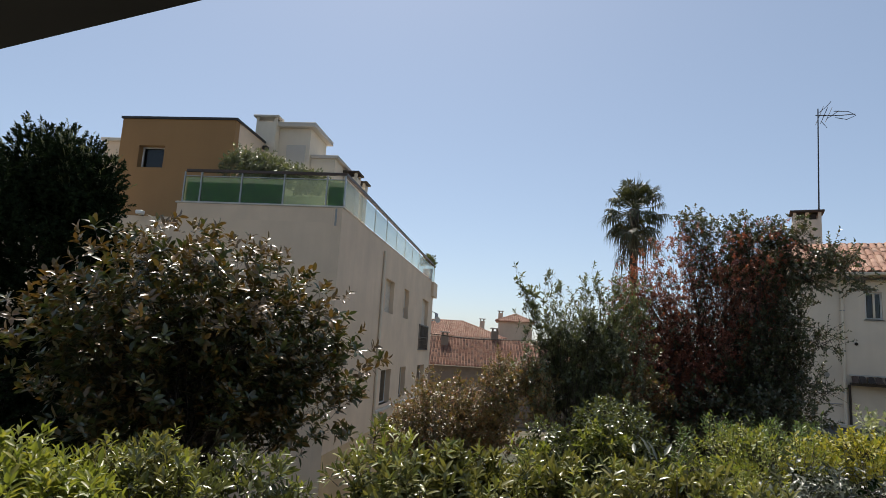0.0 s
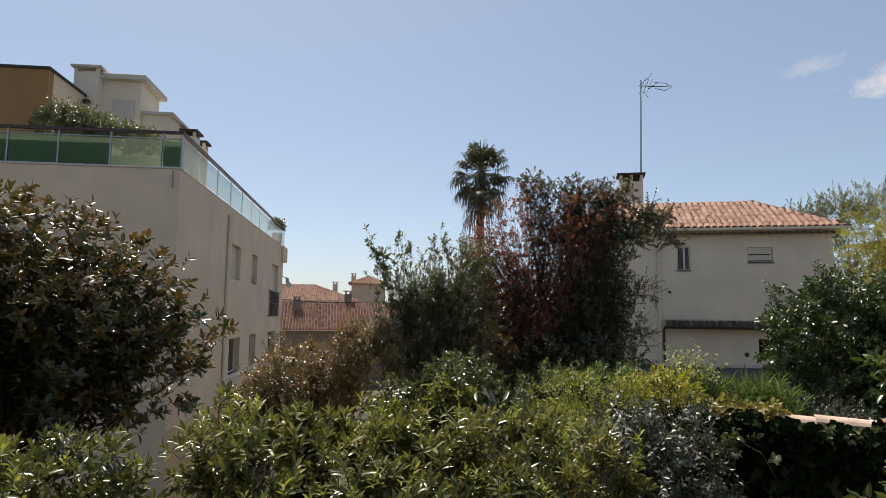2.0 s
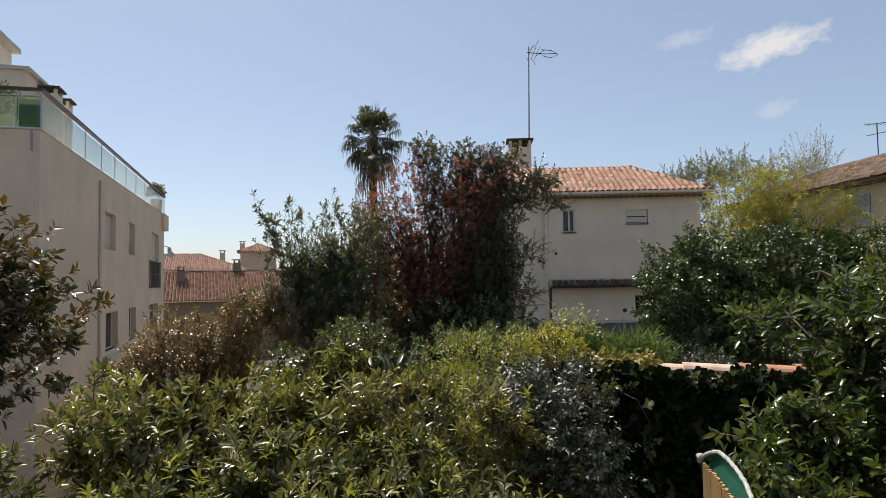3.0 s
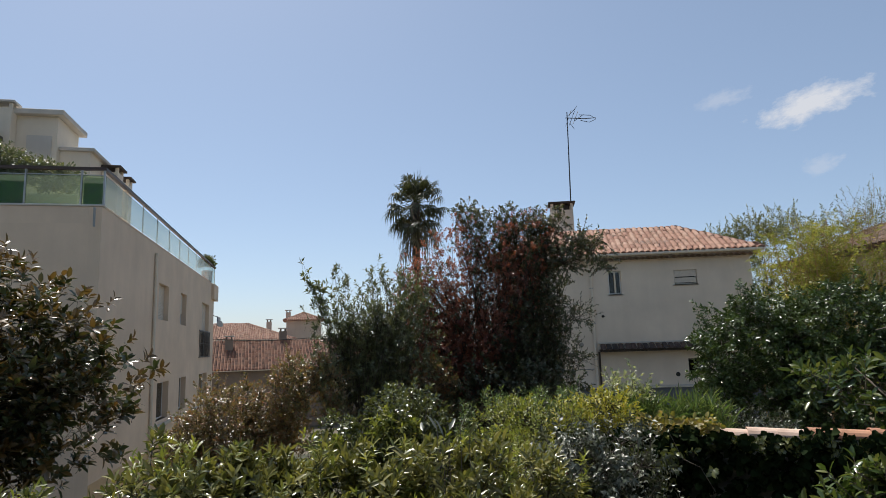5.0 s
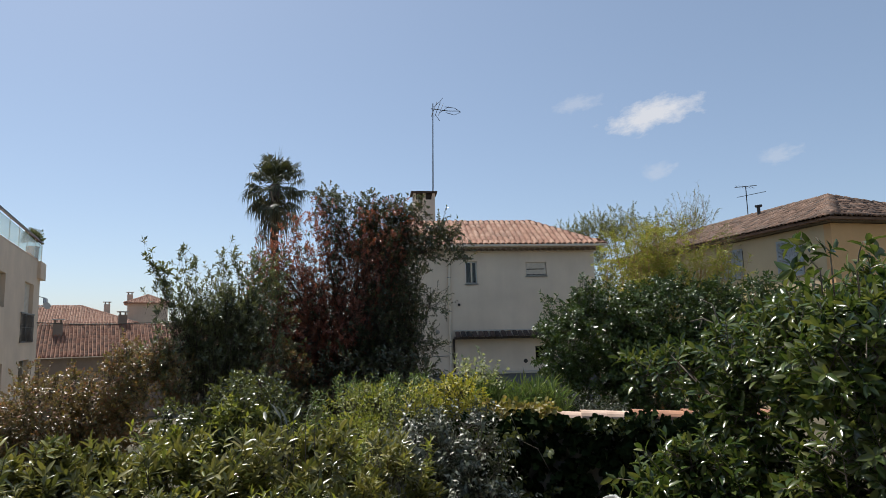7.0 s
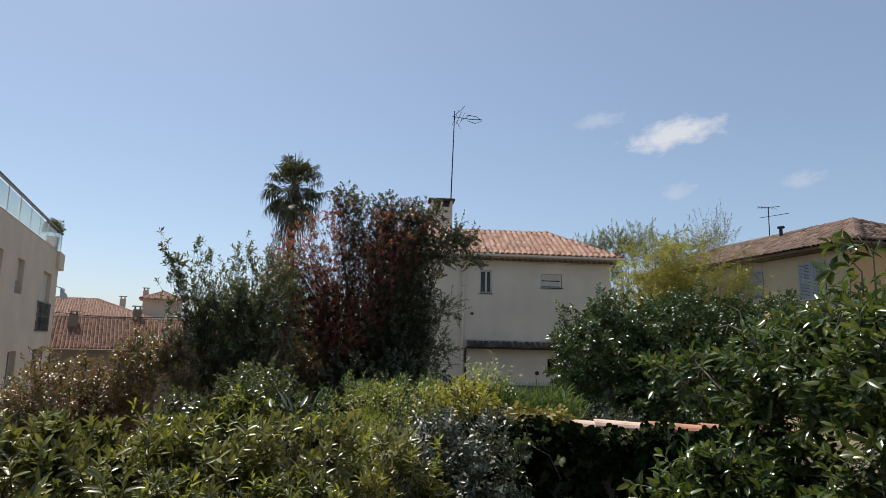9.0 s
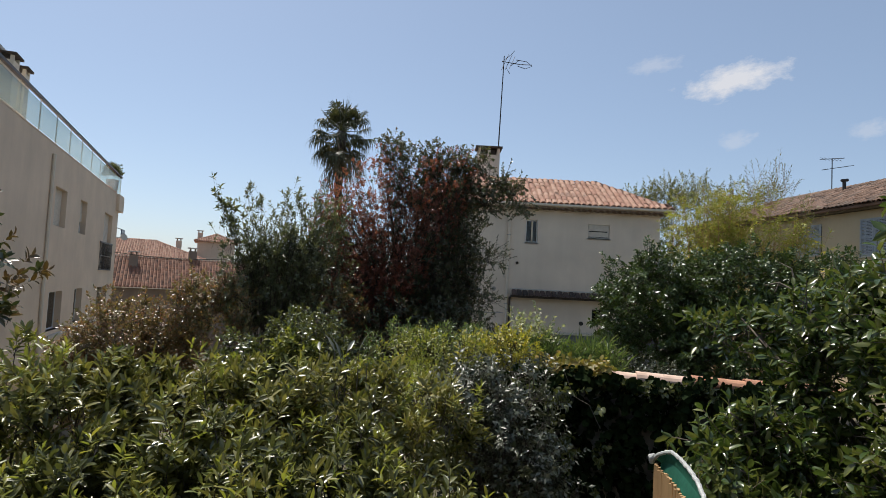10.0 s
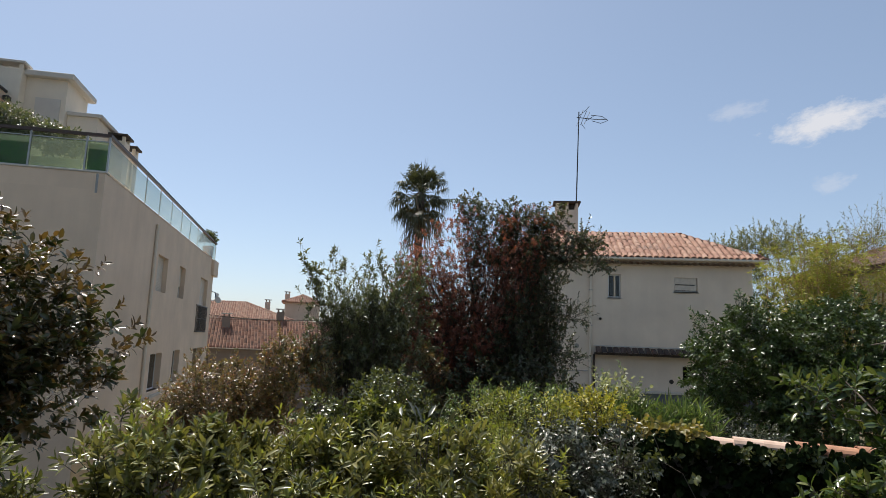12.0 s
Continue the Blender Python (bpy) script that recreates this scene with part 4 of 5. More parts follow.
G = {}
G["magnolia"] = leaf_mat("magnolia_leaf", [(0.04, 0.056, 0.019), (0.058, 0.074, 0.023), (0.08, 0.086, 0.026), (0.12, 0.09, 0.03), (0.2, 0.112, 0.034)], 0.29, 0.2, 0.8)
G["magnolia_tip"] = leaf_mat("magnolia_young_leaf", [(0.16, 0.085, 0.028), (0.11, 0.075, 0.024), (0.2, 0.11, 0.035), (0.08, 0.07, 0.024)], 0.32, 0.2, 0.8)
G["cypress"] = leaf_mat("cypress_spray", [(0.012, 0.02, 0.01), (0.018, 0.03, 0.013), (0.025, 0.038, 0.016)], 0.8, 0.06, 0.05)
G["plum"] = leaf_mat("plum_leaf", [(0.24, 0.066, 0.055), (0.34, 0.09, 0.064), (0.19, 0.095, 0.07), (0.44, 0.125, 0.075), (0.28, 0.125, 0.09)], 0.32, 0.4, 1.0)
G["plum_green"] = leaf_mat("plum_green_leaf", [(0.05, 0.066, 0.028), (0.07, 0.088, 0.036), (0.095, 0.098, 0.044), (0.15, 0.095, 0.055)], 0.33, 0.32, 1.0)
G["bay"] = leaf_mat("bay_leaf", [(0.085, 0.102, 0.05), (0.12, 0.14, 0.066), (0.18, 0.19, 0.09), (0.11, 0.118, 0.052)], 0.34, 0.32, 1.0)
G["dark"] = leaf_mat("dark_laurel_leaf", [(0.036, 0.062, 0.017), (0.056, 0.092, 0.024), (0.084, 0.118, 0.032), (0.045, 0.072, 0.02)], 0.28, 0.2, 0.42)
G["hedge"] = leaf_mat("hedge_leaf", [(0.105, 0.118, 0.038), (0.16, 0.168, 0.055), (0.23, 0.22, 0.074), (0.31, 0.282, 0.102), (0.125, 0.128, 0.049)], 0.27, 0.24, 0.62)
# shaded copy of the hedge leaf, tone lowered in place of shade
G["hedge_shaded"] = leaf_mat("hedge_shade_leaf", [(0.08, 0.094, 0.036), (0.122, 0.134, 0.051), (0.18, 0.184, 0.072), (0.095, 0.104, 0.042)], 0.27, 0.24, 0.62)
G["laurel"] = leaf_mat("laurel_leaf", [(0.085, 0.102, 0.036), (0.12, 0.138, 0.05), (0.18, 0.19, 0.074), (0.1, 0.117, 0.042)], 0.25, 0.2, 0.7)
G["lime"] = leaf_mat("lime_leaf", [(0.15, 0.19, 0.045), (0.25, 0.27, 0.058), (0.2, 0.23, 0.051), (0.34, 0.31, 0.07)], 0.42, 0.42)
G["gold"] = leaf_mat("golden_leaf", [(0.42, 0.36, 0.051), (0.34, 0.32, 0.051), (0.28, 0.3, 0.064), (0.48, 0.4, 0.077)], 0.45, 0.4)
# the one pale tone among dark greens paints the leaf highlights
G["glint"] = leaf_mat("glint_tone_leaf", [(0.04, 0.052, 0.028), (0.09, 0.105, 0.062), (0.05, 0.062, 0.034), (0.3, 0.31, 0.25), (0.06, 0.075, 0.04)], 0.38, 0.1, 0.6)
G["pale"] = leaf_mat("pale_leaf", [(0.34, 0.36, 0.22), (0.42, 0.43, 0.30), (0.26, 0.30, 0.16)], 0.45, 0.35)
# ivy greens cut to near black; the wall's shade is in them
G["ivy"] = leaf_mat("shaded_ivy_leaf", [(0.01, 0.018, 0.007), (0.016, 0.028, 0.01), (0.024, 0.038, 0.014), (0.012, 0.021, 0.009)], 0.85, 0.06, 0.03)
G["ivy_dry"] = leaf_mat("ivy_yellow_leaf", [(0.28, 0.20, 0.06), (0.22, 0.22, 0.05), (0.34, 0.24, 0.08), (0.16, 0.17, 0.05)], 0.45, 0.35)
G["citrus"] = leaf_mat("glossy_shrub_leaf", [(0.042, 0.076, 0.02), (0.066, 0.104, 0.029), (0.098, 0.134, 0.04), (0.17, 0.184, 0.061), (0.055, 0.09, 0.026)], 0.22, 0.28, 0.6)
G["citrus_leaf"] = leaf_mat("glossy_single_leaf", [(0.052, 0.09, 0.024), (0.078, 0.118, 0.035), (0.12, 0.152, 0.046)], 0.22, 0.25, 0.6, True)
G["hedge_leaf"] = leaf_mat("hedge_single_leaf", [(0.13, 0.16, 0.044), (0.2, 0.22, 0.061), (0.28, 0.28, 0.083)], 0.36, 0.28, 0.5, True)
G["bamboo"] = leaf_mat("bamboo_leaf", [(0.28, 0.31, 0.065), (0.38, 0.37, 0.09), (0.21, 0.25, 0.055), (0.46, 0.38, 0.10)], 0.45, 0.5)
G["grey_tree"] = leaf_mat("grey_green_leaf", [(0.15, 0.165, 0.075), (0.20, 0.21, 0.10), (0.12, 0.13, 0.06), (0.25, 0.25, 0.13)], 0.42, 0.4)
G["rusty"] = leaf_mat("rusty_leaf", [(0.16, 0.135, 0.055), (0.22, 0.145, 0.062), (0.125, 0.125, 0.05), (0.34, 0.15, 0.085), (0.22, 0.19, 0.072)], 0.32, 0.38, 0.9)
G["palm"] = leaf_mat("palm_leaf", [(0.05, 0.058, 0.032), (0.07, 0.078, 0.042), (0.095, 0.098, 0.055)], 0.5, 0.2, 0.35)
G["palm_dry"] = leaf_mat("dry_palm_leaf", [(0.10, 0.085, 0.045), (0.14, 0.115, 0.06), (0.075, 0.065, 0.04)], 0.6, 0.2)
G["blade"] = leaf_mat("strap_leaf", [(0.075, 0.125, 0.045), (0.11, 0.17, 0.059), (0.165, 0.215, 0.074), (0.13, 0.15, 0.083)], 0.34, 0.4)


def magnolia():
    t = empty("magnolia_tree", pose(-6.0, 6.0, -1.0), "dense magnolia with glossy dark leaves and rusty tips", "tree")
    t.matrix_world = Matrix()
    lobes = [(-5.8, 5.5, 3.0, 1.15, 1.15, 1.05), (-6.25, 5.05, 3.25, 0.9, 0.9, 0.95), (-6.65, 4.55, 2.85, 0.7, 0.75, 0.7), (-5.2, 6.1, 3.0, 0.8, 0.85, 0.9),
             (-4.65, 6.55, 2.65, 0.5, 0.6, 0.7), (-5.75, 5.6, 3.8, 0.75, 0.75, 0.5), (-6.5, 5.0, 2.2, 0.7, 0.75, 0.45), (-5.0, 6.4, 2.15, 0.6, 0.65, 0.45), (-6.3, 5.1, 1.95, 0.7, 0.7, 0.4)]
    limbs(t, (-5.85, 5.75, -1.0), (-5.85, 5.65, 2.0), [(l[0], l[1], l[2] + 0.2) for l in lobes], 0.13, M["bark_dark"], 3)
    foliage(t, "crown", lobes, 420, 9, 0.13, (0.125, 0.052), G["magnolia"], 11, "glossy dark green leaves", M["bark_dark"], clump=0.8, hollow=-0.05, deep=0.6, up=0.4, fine=True, fold=0.16, droop=0.1)
    shoots(t, "outer_growth", (-5.85, 5.65, 1.7), (0.12, 0.12, 0.25), [(l[0], l[1], l[2], l[3] * 1.08, l[4] * 1.08, l[5] * 1.08) for l in lobes], 390, 5, (0.11, 0.048), G["magnolia"], 15, "whorls of glossy leaves on open branches", start=0.42, bow=0.9, k=8, stem=0.08, loose=0.06, r=0.006, up=0.9, wild=0.35, fine=True, fold=0.14, droop=0.05, open_base=80, open_tip=45)
    foliage(t, "young_foliage", lobes, 330, 8, 0.12, (0.105, 0.044), G["magnolia_tip"], 12, "rust brown young leaves at the tips", None, low=0.0, deep=0.08, up=0.8, fine=True, fold=0.2)


magnolia()


def cypress():
    t = empty("cypress_tree", Matrix(), "very dark dense evergreen cypress tree", "tree")
    c = (-9.6, 5.8)
    lobes = [(-9.8, 5.8, 5.2, 0.42, 0.5, 0.8), (-9.15, 5.8, 5.05, 0.45, 0.5, 0.75), (-10.55, 5.8, 4.9, 0.5, 0.5, 0.65), (-8.65, 5.9, 4.85, 0.36, 0.4, 0.75),
             (-9.6, 5.8, 3.9, 1.15, 1.1, 1.3), (-8.45, 5.9, 3.6, 0.5, 0.6, 1.1), (-9.4, 5.8, 1.6, 1.5, 1.4, 1.9)]
    limbs(t, (c[0], c[1], -1.2), (c[0], c[1], 2.5), [(c[0], c[1], 5.6), (c[0] + 0.5, c[1], 5.2)], 0.16, M["bark_dark"], 5)
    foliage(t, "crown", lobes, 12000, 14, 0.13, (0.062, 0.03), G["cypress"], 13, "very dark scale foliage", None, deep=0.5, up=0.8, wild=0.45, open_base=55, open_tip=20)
    # lighter olive sprays paint the lit top of the crown
    foliage(t, "young_growth", lobes[:4], 260, 14, 0.16, (0.04, 0.013), G["bay"], 14, "olive tips that stand for light on the upper sprays", None, low=0.1, deep=0.06, up=1.5, wild=0.35, open_base=45, open_tip=15)


cypress()


def plum():
    t = empty("plum_tree", Matrix(), "tall purple-leaved plum with reddish and green foliage", "tree")
    red = [(-2.5, 14.9, 4.7, 0.45, 0.5, 0.5), (-2.6, 14.7, 3.8, 0.45, 0.5, 0.6), (-1.9, 14.9, 5.4, 0.35, 0.5, 0.4), (-2.7, 14.8, 4.3, 0.4, 0.6, 0.6), (-2.15, 14.9, 5.1, 0.45, 0.6, 0.55), (-2.75, 14.5, 3.0, 0.4, 0.4, 0.6), (-1.3, 14.1, 2.7, 0.6, 0.3, 0.6), (-0.5, 14.1, 3.2, 0.5, 0.3, 0.6), (-1.25, 15.0, 5.9, 0.4, 0.7, 0.45), (-0.9, 14.7, 5.0, 0.5, 0.5, 0.6), (-0.4, 15.0, 5.75, 0.5, 0.7, 0.4),
           (0.2, 14.9, 5.7, 0.5, 0.7, 0.45), (0.75, 14.9, 5.6, 0.4, 0.6, 0.45), (-1.6, 14.4, 4.0, 0.5, 0.4, 0.6), (0.0, 14.4, 4.8, 0.7, 0.4, 0.6), (-2.3, 14.4, 3.3, 0.45, 0.4, 0.6)]
    top = [(-1.2, 15.0, 6.3, 0.24, 0.4, 0.24), (-0.75, 15.0, 6.15, 0.28, 0.4, 0.22), (-0.1, 15.0, 6.05, 0.4, 0.4, 0.22), (0.6, 14.9, 5.95, 0.3, 0.4, 0.24), (1.0, 14.9, 6.05, 0.22, 0.3, 0.22)]
    green = [(0.85, 14.7, 4.6, 0.4, 0.6, 0.5), (1.0, 14.7, 3.7, 0.32, 0.5, 0.5), (0.4, 14.4, 4.0, 0.6, 0.5, 0.6), (0.95, 14.6, 2.9, 0.35, 0.5, 0.4), (0.0, 14.3, 3.2, 0.7, 0.4, 0.5), (0.55, 14.5, 5.0, 0.4, 0.5, 0.4)]
    core = [(-0.3, 15.3, 2.9, 1.5, 0.5, 1.3), (0.2, 15.3, 4.0, 0.9, 0.5, 1.0), (-1.5, 15.2, 2.6, 1.0, 0.5, 0.9), (0.3, 15.2, 1.8, 1.0, 0.6, 0.9)]
    limbs(t, (-0.4, 15.1, -0.2), (-0.4, 15.1, 1.0), [(l[0], l[1] + 0.2, l[2] - 0.6) for l in red[::2] + green[::2]], 0.13, M["bark_dark"], 7)
    shoots(t, "crown", (-0.8, 15.1, 0.8), (0.6, 0.3, 0.2), red, 450, 14, (0.062, 0.036), G["plum"], 21, "purple-red leaves", start=0.28)
    shoots(t, "top_growth", (-0.4, 15.1, 1.0), (0.3, 0.3, 0.2), top, 85, 17, (0.066, 0.04), G["plum_green"], 23, "dark leafy shoots at the top", start=0.72, loose=0.09)
    shoots(t, "green_crown", (0.0, 15.0, 0.6), (0.4, 0.3, 0.2), green, 210, 15, (0.062, 0.038), G["plum_green"], 22, "dark green leaves", start=0.2)
    shoots(t, "mixed_foliage", (-0.5, 15.1, 0.8), (0.4, 0.3, 0.2), red, 60, 16, (0.062, 0.036), G["plum_green"], 25, "green leaves among the purple", start=0.3)
    foliage(t, "inner_foliage", core, 750, 9, 0.2, (0.075, 0.045), G["plum_green"], 27, "shaded inner leaves", None, deep=0.95, up=0.5, low=-0.9)
    spill = [(1.35, 14.8, 5.35, 0.4, 0.4, 0.35), (1.75, 14.8, 5.2, 0.36, 0.35, 0.3), (2.0, 14.8, 4.8, 0.15, 0.2, 0.4), (1.1, 14.8, 4.9, 0.35, 0.4, 0.4)]
    foliage(t, "arching_growth", spill, 230, 12, 0.26, (0.066, 0.042), G["plum_green"], 26, "leafy sprays arching outward", M["bark_dark"], deep=0.9, up=-0.05, wild=0.5, droop=0.3, twig_r=0.005)
    side = [(1.3, 14.8, 3.6, 0.35, 0.4, 0.3), (1.2, 14.8, 2.7, 0.35, 0.4, 0.5)]
    foliage(t, "side_growth", side, 80, 10, 0.34, (0.06, 0.034), G["plum_green"], 24, "thin leafy shoots", M["bark_dark"], deep=0.9, up=0.1, twig_r=0.005)


plum()


def bay():
    t = empty("bay_shrub", Matrix(), "tall green shrub with upright leafy shoots", "shrub")
    lobes = [(-3.3, 13.0, 2.75, 0.9, 0.8, 0.85), (-2.75, 13.2, 3.0, 0.65, 0.8, 0.9), (-3.9, 12.8, 2.2, 0.85, 0.8, 0.8), (-2.2, 13.4, 2.6, 0.6, 0.7, 0.9), (-2.6, 12.9, 1.7, 1.2, 0.8, 0.8)]
    low = [(-4.5, 12.5, 2.2, 0.6, 0.5, 0.75), (-4.0, 12.3, 2.0, 0.6, 0.5, 0.8), (-5.0, 12.5, 1.6, 0.5, 0.5, 0.6), (-1.9, 13.3, 2.0, 0.5, 0.5, 0.8)]
    limbs(t, (-2.9, 13.2, -0.2), (-2.9, 13.2, 1.2), [(l[0], l[1], l[2] + 0.4) for l in lobes], 0.10, M["bark_dark"], 9)
    foliage(t, "crown", lobes, 1600, 10, 0.17, (0.08, 0.034), G["bay"], 31, "", M["bark_dark"], deep=0.6, up=0.8, twig_r=0.005, clump=0.7, hollow=-0.25)
    foliage(t, "low_growth", low, 1500, 11, 0.16, (0.07, 0.034), G["rusty"], 34, "olive and rust tinged lower leaves", M["bark_dark"], deep=0.5, up=0.7, twig_r=0.005, clump=0.7, hollow=-0.25)
    tips = [(-3.75, 13.0, 4.5, 0.25, 0.3, 0.25), (-3.3, 13.0, 4.45, 0.25, 0.3, 0.25), (-2.95, 13.0, 4.6, 0.25, 0.3, 0.25), (-2.5, 13.1, 4.55, 0.28, 0.3, 0.25), (-4.0, 12.7, 3.7, 0.35, 0.4, 0.4), (-3.2, 12.6, 3.8, 0.5, 0.4, 0.4), (-2.5, 12.7, 3.8, 0.4, 0.4, 0.4), (-2.1, 13.4, 4.2, 0.3, 0.4, 0.4)]
    shoots(t, "new_growth", (-3.1, 13.1, 0.6), (0.3, 0.3, 0.2), tips, 105, 14, (0.092, 0.034), G["bay"], 32, "long upright shoots", start=0.42, bow=1.15, loose=0.05, k=9, stem=0.12, open_base=60, open_tip=25, up=0.9, wild=0.3)
    for seed, n, tip in ((35, 1, (-4.47, 12.9, 4.85, 0.02, 0.03, 0.03)), (37, 3, (-4.2, 12.9, 4.3, 0.14, 0.15, 0.14))):
        shoots(t, "side_growth", (-3.6, 13.0, 2.6), (0.1, 0.1, 0.2), [tip], n, 8, (0.105, 0.045), G["bay"], seed, "long shoots leaning outward", start=0.74, bow=0.9, loose=0.03, k=8, stem=0.1, open_base=65, open_tip=30, up=0.7, wild=0.3)


bay()


def palm():
    t = empty("palm_tree", Matrix(), "fan palm with a round crown and hanging dry leaves", "palm")
    c = Vector((-5.12, 32.6, 10.65))
    part("trunk", TUBE([(c.x + 0.2, c.y, -0.3), (c.x + 0.15, c.y, 4), (c.x, c.y, 8), (c.x, c.y, c.z)], [0.26, 0.2, 0.19, 0.24], 12), M["palm_bark"], t, smooth=True)
    rg = random.Random(4)

    def fan(bm, a, el, rad, pet, seg=26, hang=0.5, drop=0.0):
        d = Vector((math.cos(a) * math.cos(el), math.sin(a) * math.cos(el), math.sin(el)))
        side = d.cross(Vector((0, 0, 1))).normalized()
        nr = side.cross(d)
        sag = Vector((0, 0, -0.16 * pet * math.cos(el)))
        base = c + Vector((0, 0, rg.uniform(-0.5, 0.3) - drop)) + d * pet + sag
        pb = c + d * 0.1 - Vector((0, 0, drop))
        for w0, w1, ax in ((0.028, 0.016, side), (0.02, 0.012, nr)):
            bm.faces.new([bm.verts.new(p) for p in (pb + ax * w0, pb - ax * w0, base - ax * w1, base + ax * w1)])
        for i in range(seg):
            b = radians(-118 + 236 * i / (seg - 1) + rg.uniform(-4, 4))
            e = d * math.cos(b) + side * math.sin(b)
            s2 = nr.cross(e)
            L = rad * (0.78 + 0.22 * math.cos(b)) * rg.uniform(0.88, 1.1)
            h = hang * rg.uniform(0.5, 1.4)
            m = base + e * L * 0.55 + nr * 0.06
            n = m + e * L * 0.28 * (1 - 0.6 * h) - Vector((0, 0, 0.30 * L * h))
            tip = n + e * L * 0.2 * (1 - h) - Vector((0, 0, 0.55 * L * h))
            v = [bm.verts.new(p) for p in (base, m + s2 * 0.034, m - s2 * 0.034, n + s2 * 0.02, n - s2 * 0.02, tip)]
            bm.faces.new((v[0], v[2], v[1]))
            bm.faces.new((v[1], v[2], v[4], v[3]))
            bm.faces.new((v[3], v[4], v[5]))

    for i in range(46):
        bm = bmesh.new()
        el = -0.75 + 1.95 * (i + rg.random()) / 46
        fan(bm, i * 2.39996 + rg.uniform(-0.3, 0.3), el, rg.uniform(0.72, 0.92), rg.uniform(0.95, 1.3), hang=0.72 if el < 0.6 else 0.3)
        part("frond", bm, G["palm"], t)
    for i in range(4):
        bm = bmesh.new()
        fan(bm, rg.uniform(0, 6.283), rg.uniform(1.3, 1.5), rg.uniform(0.7, 0.95), rg.uniform(0.9, 1.25), 12, 0.0)
        part("frond", bm, G["palm"], t)
    for i in range(24):
        bm = bmesh.new()
        fan(bm, i * 2.39996, rg.uniform(-1.3, -0.55), rg.uniform(0.75, 0.95), rg.uniform(0.9, 1.4), 16, 0.9, 0.9 * rg.random())
        part("dry_frond", bm, G["palm_dry"], t, "hanging dry brown frond")


palm()


def simple_shrub(name, label, category, lobes, n, k, stem, leaf, mat, seed, twig=True, base_z=0.0, group="", extra=(), **kw):
    t = empty(name, Matrix(), label, category, group)
    if twig:
        cx, cy = np.mean([l[0] for l in lobes]), np.mean([l[1] for l in lobes])
        limbs(t, (cx, cy, base_z), (cx, cy, max(base_z + 0.3, min(l[2] for l in lobes) - 0.4)), [(l[0], l[1], l[2] + l[5] * 0.3) for l in lobes], 0.05, M["bark_dark"], seed, "stem", 7)
    foliage(t, "foliage", lobes, n, k, stem, leaf, mat, seed, "", M["bark_dark"] if twig else None, **kw)
    for i, (lb, nm, nn, kk, st, lf, mt, lab, kw2) in enumerate(extra):
        foliage(t, nm, lb, nn, kk, st, lf, mt, seed + 50 + i, lab, None, **kw2)
    return t


simple_shrub("rusty_shrub", "rounded shrub with rust-tinged small leaves", "shrub",
             [(-5.9, 12.6, 1.35, 1.0, 0.9, 1.05), (-5.1, 12.9, 1.2, 0.7, 0.8, 0.9), (-6.5, 12.3, 1.0, 0.6, 0.7, 0.8), (-5.7, 12.4, 0.3, 1.2, 0.9, 0.9)], 2400, 10, 0.18, (0.07, 0.038), G["rusty"], 41, base_z=-2.2, deep=0.55, up=0.8)
simple_shrub("laurel_shrub", "low rounded evergreen shrub with pale veined leaves", "shrub",
             [(-1.5, 7.8, 1.97, 0.5, 0.55, 0.55), (-1.2, 7.85, 1.8, 0.34, 0.4, 0.45), (-2.1, 7.7, 1.78, 0.5, 0.5, 0.45), (-1.6, 7.5, 1.2, 0.75, 0.6, 0.6)], 1900, 9, 0.11, (0.062, 0.034), G["laurel"], 42, deep=0.5, up=0.4, clump=0.4, hollow=-0.6,
             extra=[([(-1.5, 7.4, 2.1, 0.22, 0.2, 0.22), (-2.2, 7.3, 1.75, 0.2, 0.2, 0.2)], "young_growth", 120, 9, 0.12, (0.07, 0.03), G["lime"], "lime green young leaves", dict(up=0.9))])
simple_shrub("dark_shrub", "dense dark evergreen shrub in shade under the plum tree", "shrub",
             [(-0.6, 14.0, 1.5, 1.3, 0.7, 1.15), (0.4, 14.0, 1.5, 0.9, 0.7, 1.1), (-2.2, 13.0, 0.8, 1.2, 0.7, 0.9)], 1500, 10, 0.18, (0.085, 0.045), G["plum_green"], 47, deep=0.5, up=0.5)
# added shrub in near-black cypress tone, standing for the shadow low on the left
simple_shrub("dark_shrub", "near-black shrub added for the deep shadow by the cypress", "shrub",
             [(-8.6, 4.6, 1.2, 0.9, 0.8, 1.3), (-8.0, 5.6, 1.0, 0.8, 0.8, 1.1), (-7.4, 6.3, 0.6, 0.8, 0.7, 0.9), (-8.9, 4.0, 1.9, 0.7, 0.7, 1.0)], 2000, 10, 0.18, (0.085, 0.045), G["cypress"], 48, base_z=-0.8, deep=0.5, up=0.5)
simple_shrub("dark_laurel", "large rounded dark green laurel bush", "shrub",
             [(4.4, 12.3, 2.6, 1.15, 1.1, 1.15), (5.65, 11.9, 2.92, 1.15, 1.1, 0.98), (6.9, 11.2, 2.8, 1.1, 1.1, 0.98), (4.2, 12.2, 1.6, 1.0, 1.0, 1.0), (5.5, 11.4, 1.6, 1.3, 1.0, 1.2), (7.8, 10.8, 2.3, 1.0, 1.0, 1.1)], 9800, 10, 0.15, (0.088, 0.042), G["dark"], 43, deep=0.45, up=0.25, droop=0.3, clump=0.8, hollow=-0.7)
